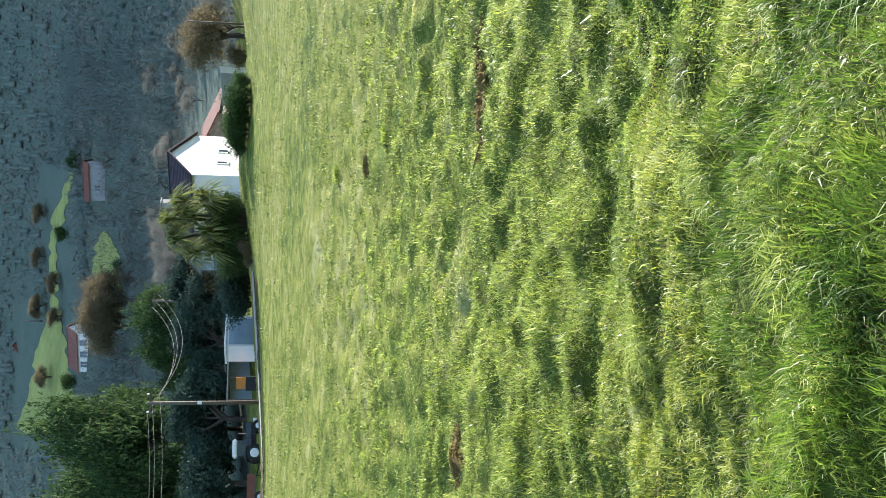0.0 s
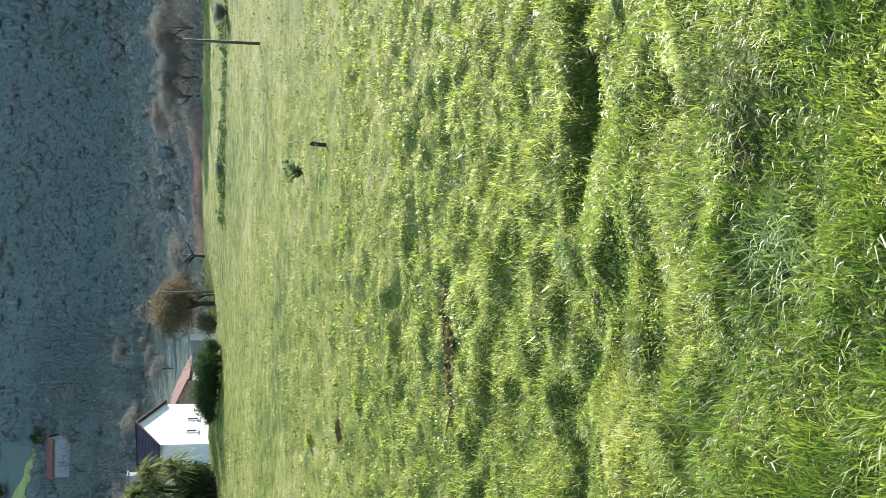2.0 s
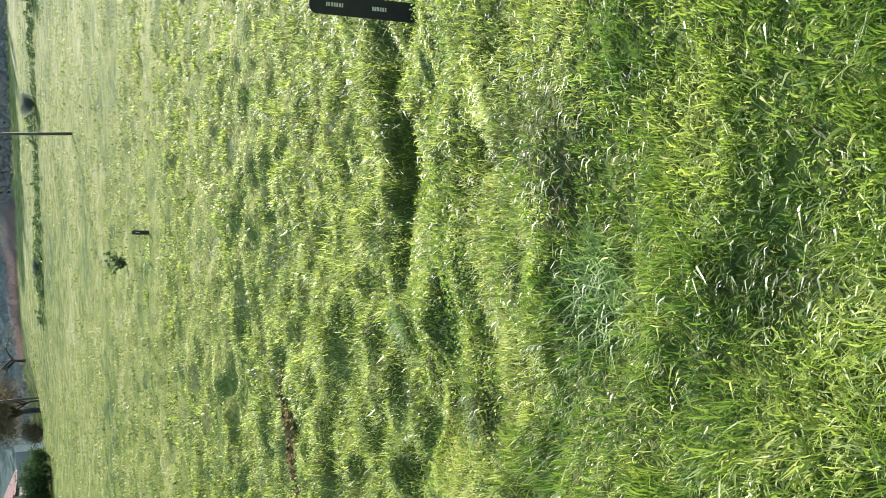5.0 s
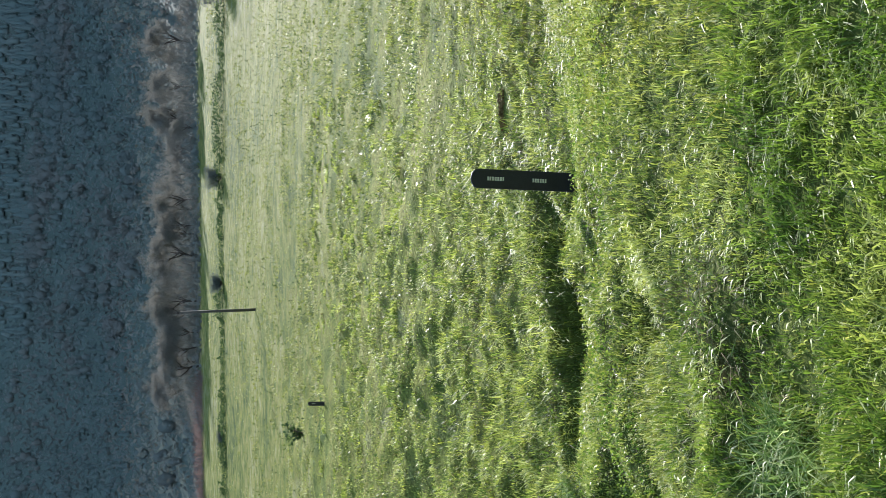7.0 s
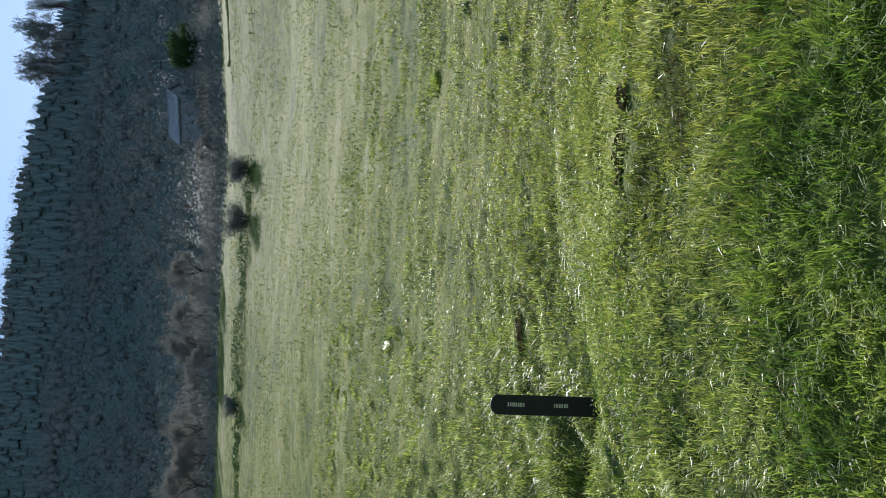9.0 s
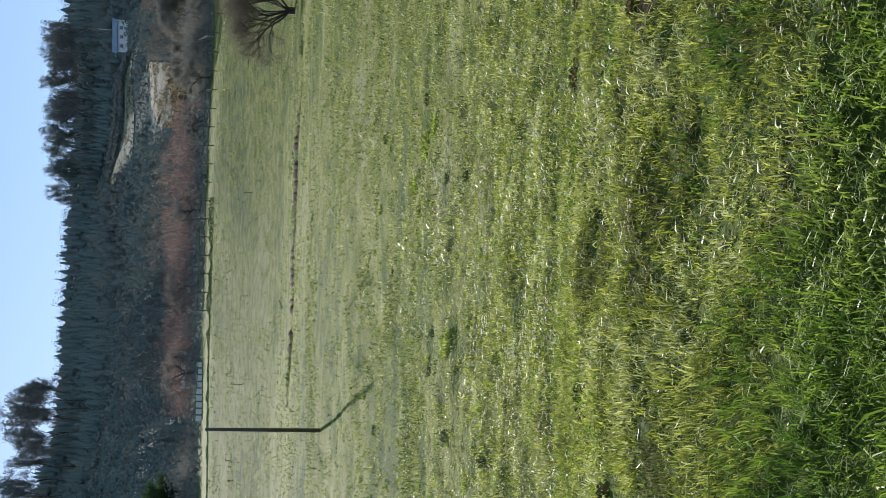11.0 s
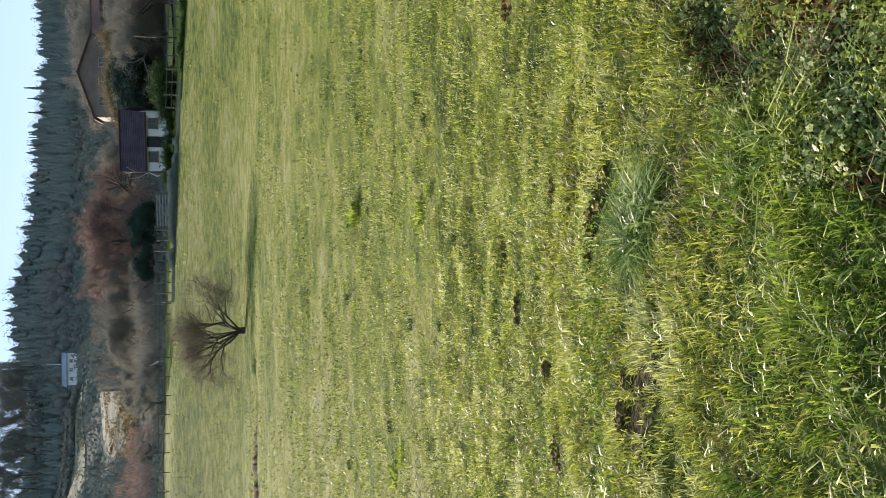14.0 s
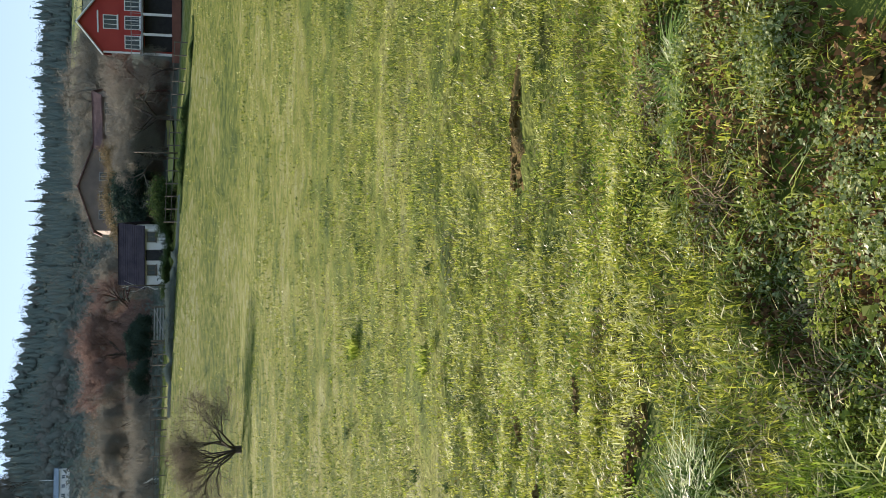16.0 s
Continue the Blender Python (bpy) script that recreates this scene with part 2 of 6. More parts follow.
def field_material():
    """Pasture on soil: yellow-green and dewy grey-green patches over fine mottling, darker and browner on the wooded slopes beyond."""
    m, n, l, b = shader("pasture", 0.95, 0, 0.05)
    g = n.new("ShaderNodeNewGeometry")
    big, mid, fine = (n.new("ShaderNodeTexNoise") for _ in range(3))
    for q, s in ((big, 0.13), (mid, 1.3), (fine, 22.0)):
        q.inputs["Scale"].default_value, q.inputs["Detail"].default_value = s, 6
        l.new(g.outputs["Position"], q.inputs["Vector"])
    a = n.new("ShaderNodeMath")
    a.operation = "MULTIPLY_ADD"
    a.inputs[1].default_value = 0.55
    l.new(mid.outputs[0], a.inputs[0])
    h = n.new("ShaderNodeMath")
    h.operation = "MULTIPLY"
    h.inputs[1].default_value = 0.45
    l.new(big.outputs[0], h.inputs[0])
    l.new(h.outputs[0], a.inputs[2])
    r = ramp(n, [(0.37, (0.06, 0.10, 0.02)), (0.47, (0.14, 0.175, 0.032)), (0.54, (0.21, 0.222, 0.052)), (0.63, (0.27, 0.28, 0.12))])
    l.new(a.outputs[0], r.inputs[0])
    fr = ramp(n, [(0.35, (0.35, 0.35, 0.35)), (0.6, (1.0, 1.0, 1.0))])
    l.new(fine.outputs[0], fr.inputs[0])
    mu = n.new("ShaderNodeMix")
    mu.data_type, mu.blend_type = "RGBA", "MULTIPLY"
    mu.inputs[0].default_value = 0.8
    l.new(r.outputs[0], mu.inputs[6])
    l.new(fr.outputs[0], mu.inputs[7])
    # close by, soil and dead thatch between the blades, gap shade put into their colour
    ln = n.new("ShaderNodeVectorMath")
    ln.operation = "LENGTH"
    l.new(g.outputs["Position"], ln.inputs[0])
    nr = n.new("ShaderNodeMapRange")
    nr.inputs[1].default_value, nr.inputs[2].default_value = 3.0, 10.0
    l.new(ln.outputs["Value"], nr.inputs[0])
    th = ramp(n, [(0.31, (0.045, 0.036, 0.014)), (0.40, (0.05, 0.07, 0.014)), (0.66, (0.085, 0.11, 0.022))])
    l.new(mid.outputs[0], th.inputs[0])
    mt = n.new("ShaderNodeMix")
    mt.data_type = "RGBA"
    l.new(nr.outputs[0], mt.inputs[0])
    l.new(th.outputs[0], mt.inputs[6])
    l.new(mu.outputs[2], mt.inputs[7])
    # rough ground past the field's edge
    mr = n.new("ShaderNodeMapRange")
    mr.inputs[1].default_value, mr.inputs[2].default_value = 91, 96
    l.new(ln.outputs["Value"], mr.inputs[0])
    wr = ramp(n, [(0.35, (0.075, 0.105, 0.085)), (0.62, (0.105, 0.13, 0.10))])
    l.new(a.outputs[0], wr.inputs[0])
    mw = n.new("ShaderNodeMix")
    mw.data_type = "RGBA"
    l.new(mr.outputs[0], mw.inputs[0])
    l.new(mt.outputs[2], mw.inputs[6])
    l.new(wr.outputs[0], mw.inputs[7])
    l.new(mw.outputs[2], b.inputs["Base Color"])
    bp = n.new("ShaderNodeBump")
    bp.inputs["Strength"].default_value, bp.inputs["Distance"].default_value = 0.8, 0.04
    l.new(fine.outputs[0], bp.inputs["Height"])
    l.new(bp.outputs[0], b.inputs["Normal"])
    return m


M_field = field_material()

# ---- the lie of the land: height above the near field by bearing and distance ----
EYE = 1.52
rs = np.random.RandomState(7)


def lattice(seed):
    return np.random.RandomState(seed).rand(256, 256)


LAT = lattice(3)


def vnoise(x, y, s, seed=0):
    """Smooth value noise in 0..1 with cells of s metres."""
    x, y = np.asarray(x, float) / s + 17.3 * seed + 90, np.asarray(y, float) / s + 31.7 * seed + 90
    i, j = np.floor(x).astype(int), np.floor(y).astype(int)
    u, v = x - i, y - j
    u, v = u * u * (3 - 2 * u), v * v * (3 - 2 * v)
    q = lambda a, b: LAT[a % 256, b % 256]
    return (q(i, j) * (1 - u) + q(i + 1, j) * u) * (1 - v) + (q(i, j + 1) * (1 - u) + q(i + 1, j + 1) * u) * v


R_FINE = np.linspace(0, 60, 1201)


def smooth_profile(r, z):
    p = np.interp(R_FINE, r, z)
    w = np.maximum(2, (R_FINE * 8).astype(int))
    c = np.concatenate([[0], np.cumsum(p)])
    lo, hi = np.maximum(0, np.arange(1201) - w // 2), np.minimum(1201, np.arange(1201) + w // 2 + 1)
    return (c[hi] - c[lo]) / (hi - lo)


PROF_L = smooth_profile([0, 1.2, 2.0, 3.0, 4.4, 5.0, 8, 13, 22, 31, 46, 60], [0.62, 0.58, 0.48, 0.32, 0.06, -0.03, -0.12, -0.16, 0.0, 0.3, 1.35, 2.6])
PROF_R = smooth_profile([0, 1.2, 2.6, 3.2, 4.2, 6.5, 9.2, 15, 27, 43, 52, 60], [0.62, 0.58, 0.46, 0.36, 0.12, -0.12, -0.36, -0.62, -0.40, 0.02, 0.15, 0.9])
EDGE_AZ = [-180, -60, -36, -25, -22, -18.6, -12, -8.4, -6, 2.5, 18, 26, 30, 40, 50, 63, 70, 75, 83, 110, 180]
EDGE_EL = [0.4, 0.4, 0.75, 1.6, 2.0, 2.4, 2.0, 2.35, 2.5, 2.45, 2.2, 1.8, 2.0, 2.4, 2.55, 2.35, 2.05, 1.8, 1.2, 0.5, 0.4]
TOP_AZ = [-180, -60, 0, 5, 8, 16, 22, 27, 36, 45, 52, 58, 60.5, 63, 65.5, 68, 71, 75, 78.5, 84, 110, 180]
TOP_EL = [15, 16.5, 16.5, 16.0, 15.2, 14.2, 13.7, 12.6, 10.3, 10.0, 10.3, 10.4, 10.6, 10.3, 9.8, 9.5, 9.2, 8.8, 8.95, 8.7, 8.7, 15]


def furrow(az, r):
    """Depth of an old furrow: it falls gently from the near side and ends in a steep shaded bank."""
    lip = 4.66 + 0.0042 * np.clip(az + 4, 0, 14) ** 2 + 0.02 * np.clip(-az - 14, 0, 40) + (vnoise(az, az * 0, 2.6, 5) - 0.5) * 0.26 + (vnoise(az, az * 0, 0.6, 7) - 0.5) * 0.12
    dep = np.interp(az, [-48, -38, -33, -30, -27, -24.5, -21, -17, -13, -9, -6.4, -4.4, -2, 4.5, 6.2, 7.6, 10, 13], [0.0, 0.12, 0.05, 0.14, 0.06, 0.13, 0.05, 0.08, 0.05, 0.08, 0.06, 0.38, 0.58, 0.55, 0.36, 0.12, 0.04, 0.0])
    dep = dep * (0.75 + 0.5 * vnoise(az, az * 0, 1.3, 6))
    d = r - lip
    fall = np.clip((d + 0.80) / 0.35, 0, 1)
    rise = np.clip(-d / 0.28, 0, 1)
    shape = np.minimum(fall * fall * (3 - 2 * fall), rise)
    mound = np.clip(d / 0.05, 0, 1) * np.exp(-np.clip(d, 0, 9) / 0.4)
    return dep * (shape - 0.16 * mound)


def bank_edge(az):
    """How far out the bare weedy bank reaches, by bearing."""
    return np.interp(az, [71, 74, 77, 80, 82, 84, 90, 100], [0.0, 1.4, 1.85, 2.3, 2.6, 3.0, 3.4, 3.5])


def rut_line(az):
    return 43.0 + (az - 48) * 0.1 + (vnoise(az, az * 0, 2.6, 51) - 0.5) * 1.5 + (vnoise(az, az * 0, 0.6, 54) - 0.5) * 0.5


def terrain(x, y, bumps=True):
    x, y = np.asarray(x, float), np.asarray(y, float)
    r, az = np.hypot(x, y), np.degrees(np.arctan2(x, y))
    k = np.clip((az - 5) / 30, 0, 1)
    k = k * k * (3 - 2 * k)
    near = (1 - k) * np.interp(r, R_FINE, PROF_L) + k * np.interp(r, R_FINE, PROF_R)
    edge = np.interp(az, EDGE_AZ, EDGE_EL)
    top = np.interp(az, TOP_AZ, TOP_EL)
    re = 78.0
    zedge = EYE + re * np.tan(np.radians(edge))
    n60 = (1 - k) * PROF_L[1040] + k * PROF_R[1040]
    s = np.clip((r - 52) / (re - 52), 0, 1)
    mid = n60 + (zedge - n60) * s ** 1.15
    f = np.clip((r - 100) / 200, 0, 1) ** 0.85
    el = edge + np.clip((r - re) / 22, 0, 1) * 0.9 + (top - edge - 0.9) * f
    far = EYE + r * np.tan(np.radians(el))
    far = np.where(r > 300, EYE + 300 * np.tan(np.radians(top)) - (r - 300) * 0.02, far)
    z = np.where(r < 52, near, np.where(r < re, mid, far))
    # the dip behind the field's rim
    z = z - 0.9 * np.exp(-((r - 86) / 4.0) ** 2) * np.clip((-9 - az) / 3, 0, 1)
    if bumps:
        hum = np.clip((22 - az) / 20, 0.42, 1)
        fade = np.clip((r - 0.5) / 2, 0, 1) * np.clip((70 - r) / 40, 0, 1)
        b = (vnoise(x, y, 0.6, 1) - 0.5) * 0.10 + (vnoise(x, y, 0.3, 2) - 0.5) * 0.13 + (vnoise(x, y, 0.15, 71) - 0.5) * 0.05
        z = z + b * hum * fade + (vnoise(x, y, 2.7, 3) - 0.5) * 0.12 * fade
        # an old furrow across the slope, deepest ahead
        z = z - furrow(az, r)
        # hollows on the bare bank
        z = z - 0.19 * np.clip(vnoise(x, y, 0.30, 91) - 0.45, 0, 1) * np.clip((bank_edge(az) + 0.2 - r) / 0.4, 0, 1) * np.clip((r - 0.9) / 0.3, 0, 1)
        z = z - 0.05 * np.exp(-(((az - 11.1) / 4) ** 2 + ((r - 4.4) / 0.4) ** 2))
        # a wheel rut further out
        ru = rut_line(az)
        z = z - 0.10 * np.exp(-((r - ru) / 0.5) ** 2) * np.clip((az - 38) / 4, 0, 1) * np.clip((66 - az) / 6, 0, 1)
        z = z + 0.8 * (vnoise(x, y, 35, 4) - 0.5) * np.clip((r - 110) / 60, 0, 1) * 4
    return z


def ground_at(az, r, dz=0.0):
    x, y = r * math.sin(radians(az)), r * math.cos(radians(az))
    return Vector((x, y, float(terrain(x, y)) + dz))


def height_of(el, r):
    """The height seen at an angle el above level, r metres off."""
    return EYE + r * math.tan(radians(el))


# ---- mesh helpers ----
def mesh_np(name, V, F, mat, parent=None, label="", smooth=False):
    V, F = np.asarray(V, np.float32), np.asarray(F, np.int32)
    me = bpy.data.meshes.new(name)
    k = F.shape[1]
    me.vertices.add(len(V))
    me.vertices.foreach_set("co", V.ravel())
    me.loops.add(F.size)
    me.loops.foreach_set("vertex_index", F.ravel())
    me.polygons.add(len(F))
    me.polygons.foreach_set("loop_start", np.arange(0, F.size, k, dtype=np.int32))
    if smooth:
        me.polygons.foreach_set("use_smooth", np.ones(len(F), bool))
    me.update(calc_edges=True)
    me.materials.append(mat)
    ob = new(name, me)
    if parent:
        ob.parent = parent
    if label:
        ob["label"] = label
    return ob


def part(name, bm, mat, parent=None, label="", smooth=False):
    me = bpy.data.meshes.new(name)
    bm.normal_update()
    for f in bm.faces:
        f.smooth = smooth
    bm.to_mesh(me)
    bm.free()
    me.materials.append(mat)
    ob = new(name, me)
    if parent:
        ob.parent = parent
    if label:
        ob["label"] = label
    return ob


def box(bm, x0, x1, y0, y1, z0, z1, bevel=0.0):
    g = bmesh.ops.create_cube(bm, size=1.0, matrix=Matrix.Translation(((x0 + x1) / 2, (y0 + y1) / 2, (z0 + z1) / 2)) @ Matrix.Diagonal((x1 - x0, y1 - y0, z1 - z0, 1)))
    if bevel:
        es = list({e for v in g["verts"] for e in v.link_edges})
        bmesh.ops.bevel(bm, geom=es, offset=bevel, segments=2, affect="EDGES")
    return bm


def a_box(*a, bevel=0.0):
    return box(bmesh.new(), *a, bevel=bevel)


def rod(bm, a, b, r0, r1=None, n=8):
    """A tapered round bar from a to b."""
    a, b = Vector(a), Vector(b)
    r1 = r0 if r1 is None else r1
    q = (b - a).to_track_quat("Z", "Y").to_matrix().to_4x4()
    bmesh.ops.create_cone(bm, cap_ends=True, segments=n, radius1=r0, radius2=r1, depth=(b - a).length, matrix=Matrix.Translation((a + b) / 2) @ q)
    return bm


def thing(name, loc, yaw=0.0, label="", category="", group="", kind=""):
    e = new(name)
    e.empty_display_size = 0.2
    e.matrix_world = Matrix.Translation(loc) @ Matrix.Rotation(radians(yaw), 4, "Z")
    return tagged(e, label, category, group, kind)


def tubes(segs, n=4):
    """Verts and quads of many tapered tubes: rows of (a, b, ra, rb)."""
    a = np.array([s[0] for s in segs], float)
    b = np.array([s[1] for s in segs], float)
    ra = np.array([s[2] for s in segs])[:, None, None]
    rb = np.array([s[3] for s in segs])[:, None, None]
    d = b - a
    d /= np.linalg.norm(d, axis=1, keepdims=True) + 1e-9
    h = np.where(np.abs(d[:, 2:3]) < 0.9, np.array([[0, 0, 1.0]]), np.array([[1.0, 0, 0]]))
    u = np.cross(d, h)
    u /= np.linalg.norm(u, axis=1, keepdims=True) + 1e-9
    w = np.cross(d, u)
    t = np.linspace(0, 2 * np.pi, n, endpoint=False)
    ring = u[:, None] * np.cos(t)[None, :, None] + w[:, None] * np.sin(t)[None, :, None]
    V = np.concatenate([a[:, None] + ring * ra, b[:, None] + ring * rb], 1).reshape(-1, 3)
    i = np.arange(n)
    q = np.stack([i, (i + 1) % n, n + (i + 1) % n, n + i], -1)
    F = (np.arange(len(segs)) * 2 * n)[:, None, None] + q[None]
    return V, F.reshape(-1, 4)


def clumps(C, size, rg, flat=0.0, width=0.32, tri=False):
    """Small bent leaf sprays, a quad (or a slim triangle) each, at the points C."""
    n = len(C)
    d = rg.normal(size=(n, 3))
    d[:, 2] *= 1 - flat
    d /= np.linalg.norm(d, axis=1, keepdims=True)
    e = np.cross(d, rg.normal(size=(n, 3)))
    e /= np.linalg.norm(e, axis=1, keepdims=True)
    s = size * (0.5 + rg.rand(n, 1))
    bend = np.cross(d, e) * s * min(0.25, width)
    if tri:
        return np.stack([C - d * s * 0.5 - e * s * width * 0.7, C + e * s * width, C + d * s * 0.6], 1).reshape(-1, 3), np.arange(3 * n).reshape(-1, 3)
    V = np.stack([C - d * s * 0.5, C + e * s * width + bend, C + d * s * 0.6, C - e * s * width - bend * 0.4], 1).reshape(-1, 3)
    return V, np.arange(4 * n).reshape(-1, 4)


def blades(B, h, w, rg, lean=0.45, heading=None, simple=False):
    """Curved grass blades, two faces each (far ones a single one), from the roots B."""
    n = len(B)
    t = rg.rand(n) * 2 * np.pi if heading is None else heading + rg.normal(size=n) * 0.8
    dx, dy = np.cos(t), np.sin(t)
    s = np.stack([-dy, dx, 0 * t], -1) * (w * 0.5)[:, None]
    le = lean * (0.3 + 1.2 * rg.rand(n))
    d = np.stack([dx, dy, 0 * t], -1)
    up = np.array([0, 0, 1.0])
    m = B + (d * (le * 0.35)[:, None] + up * 0.6) * h[:, None]
    tip = B + (d * (le * 1.1)[:, None] + up * (1 - 0.3 * le)[:, None]) * h[:, None]
    if simple:
        return np.stack([B - s, B + s, tip], 1).reshape(-1, 3), np.arange(3 * n).reshape(-1, 3)
    V = np.stack([B, m + s, m - s, tip], 1).reshape(-1, 3)
    k = np.arange(n)[:, None] * 4
    return V, np.concatenate([k + [0, 1, 2], k + [2, 1, 3]], 0)


def broad_blades(B, h, w, rg, lean, heading):
    """Broad arching grass blades of two bends, three faces each, from the roots B."""
    n = len(B)
    t = heading + rg.normal(size=n) * 0.5
    d = np.stack([np.cos(t), np.sin(t), 0 * t], -1)
    tw = rg.normal(size=n) * 0.5
    s = np.stack([-np.sin(t + tw), np.cos(t + tw), 0.35 * rg.normal(size=n)], -1) * (w * 0.5)[:, None]
    le = (lean * (0.25 + 1.3 * rg.rand(n)))[:, None]
    up = np.array([0, 0, 1.0])
    hh = h[:, None]
    m = B + (d * le * 0.38 + up * (0.62 - 0.10 * le)) * hh
    tip = B + (d * le * 1.15 + up * (1.0 - 0.42 * le)) * hh
    V = np.stack([B - s * 0.55, B + s * 0.55, m + s, m - s, tip], 1).reshape(-1, 3)
    k = np.arange(n)[:, None] * 5
    return V, np.concatenate([k + [0, 1, 2], k + [0, 2, 3], k + [3, 2, 4]], 0)


# ---- ground sheet ----
def make_ground():
    az = np.concatenate([np.linspace(-180, -47, 28)[:-1], np.linspace(-47, 97, 385), np.linspace(97, 180, 18)[1:-1]])
    r = np.concatenate([[0.0005], np.geomspace(0.4, 12, 330), np.geomspace(12.2, 120, 120), np.geomspace(124, 320, 60), np.geomspace(340, 2600, 16)])
    A, R = np.meshgrid(np.radians(az), r)
    X, Y = R * np.sin(A), R * np.cos(A)
    Z = terrain(X, Y)
    V = np.stack([X, Y, Z], -1).reshape(-1, 3)
    na, nr = len(az), len(r)
    i, j = np.meshgrid(np.arange(nr - 1), np.arange(na), indexing="ij")
    jn = (j + 1) % na
    F = np.stack([i * na + j, (i + 1) * na + j, (i + 1) * na + jn, i * na + jn], -1).reshape(-1, 4)
    g = mesh_np("ground", V, F[:, ::-1], M_field, smooth=True)
    return tagged(g, "uneven dewy green pasture rising to wooded slopes", "ground", kind="structure")


make_ground()


# ---- grass ----
SOIL = ((-14.9, 8.55, 1.1, 0.42), (-36.0, 9.8, 0.7, 0.34), (-18.4, 18.5, 0.6, 0.3), (26.3, 2.92, 0.24, 0.07), (35.7, 3.2, 0.14, 0.09), (29.9, 2.84, 0.1, 0.05),
        (60.0, 3.99, 0.10, 0.10), (55.6, 3.87, 0.18, 0.12), (70.6, 4.02, 0.12, 0.06), (70.3, 3.08, 0.32, 0.11), (61.6, 2.6, 0.07, 0.05), (59.4, 2.62, 0.09, 0.05), (63.1, 4.94, 0.2, 0.1), (82.4, 5.45, 0.62, 0.36),
        (66.5, 5.5, 0.16, 0.1), (15.6, 5.98, 0.3, 0.1), (88.5, 2.5, 0.24, 0.12), (86, 1.9, 0.24, 0.12), (91, 2.2, 0.25, 0.14), (82.5, 2.0, 0.2, 0.1))


def turf(name, n, r0, r1, a0, a1, h0, h1, label, keep=0.3, lean=0.7, mat=None, wide=1.0, fade=1.0):
    """Blades spread evenly by bearing and thinning with distance as they widen; none on bare soil, few in the furrow."""
    r = r0 * (r1 / r0) ** rs.rand(n)
    az = a0 + (a1 - a0) * rs.rand(n)
    x, y = r * np.sin(np.radians(az)), r * np.cos(np.radians(az))
    d = vnoise(x, y, 0.30, 11) * 0.5 + vnoise(x, y, 0.9, 12) * 0.5
    d = np.where(r > 20, 0.5 * d + 0.5 * vnoise(x, y, 3.0, 13), d)
    ok = rs.rand(n) < keep + (1 - keep) * np.clip((d - 0.3) * 2.6, 0, 1)
    ok &= rs.rand(n) > (r - 0.55 * r1) / (0.45 * r1) * fade
    ok &= (furrow(az, r) < 0.10) | (rs.rand(n) < 0.8)
    ok &= rs.rand(n) > 0.7 * np.clip((bank_edge(az) - r) / 0.4, 0, 1)
    for sa, sr, ln, wd in SOIL:
        sx, sy = sr * math.sin(radians(sa)), sr * math.cos(radians(sa))
        c, s = math.cos(radians(sa)), math.sin(radians(sa))
        u, v = (x - sx) * c - (y - sy) * s, (x - sx) * s + (y - sy) * c
        ok &= ((u / (ln * 0.52)) ** 2 + ((v + 0.09) / (wd * 0.55 + 0.11)) ** 2 > 1) | (rs.rand(n) < (0.3 if ln > 1 else 0.08))
    x, y, d, r = x[ok], y[ok], d[ok], r[ok]
    B = np.stack([x, y, terrain(x, y) - 0.006], -1)
    h = (h0 + (h1 - h0) * rs.rand(len(x)) ** 1.5) * (0.5 + 1.0 * d) * (1 + r / 120)
    w = np.maximum(0.0034, 0.0014 * r) * (0.6 + 0.8 * rs.rand(len(x))) * wide
    V, F = blades(B, h, w, rs, lean, simple=r0 > 8.5)
    return tagged(mesh_np(name, V, F, mat or M_grass), label, "grass", kind="stuff")


def hummocks(n, r0, r1, a0, a1, h0, h1, rad, per, mat, label, wide):
    """Low domed clumps of grass, each a cushion of blades leaning out from its middle."""
    r = r0 * (r1 / r0) ** rs.rand(n)
    az = a0 + (a1 - a0) * rs.rand(n)
    x, y = r * np.sin(np.radians(az)), r * np.cos(np.radians(az))
    ok = (vnoise(x, y, 1.6, 81) > 0.38) & (furrow(az, r) < 0.05)
    for sa, sr, ln, wd in SOIL:
        ok &= np.hypot(x - sr * math.sin(radians(sa)), y - sr * math.cos(radians(sa))) > 0.45 * ln + 0.12
    x, y, r = x[ok], y[ok], r[ok]
    m = len(x)
    H, R = h0 + (h1 - h0) * rs.rand(m) ** 1.5, rad * (0.6 + 0.9 * rs.rand(m)) * (1 + r / 40)
    k = np.repeat(np.arange(m), per)
    ph, q = rs.rand(m * per) * 6.283, rs.rand(m * per) ** 0.5
    bx, by = x[k] + R[k] * q * np.cos(ph), y[k] + R[k] * q * np.sin(ph)
    B = np.stack([bx, by, terrain(bx, by) - 0.01 + H[k] * 0.55 * (1 - q * q)], -1)
    V, F = blades(B, H[k] * (0.5 + 0.5 * rs.rand(m * per)), wide * r[k] * (0.6 + 0.8 * rs.rand(m * per)), rs, 0.8, heading=ph + 1.4 * rs.normal(size=m * per), simple=True)
    return tagged(mesh_np("grass", V, F, mat), label, "grass", kind="stuff")


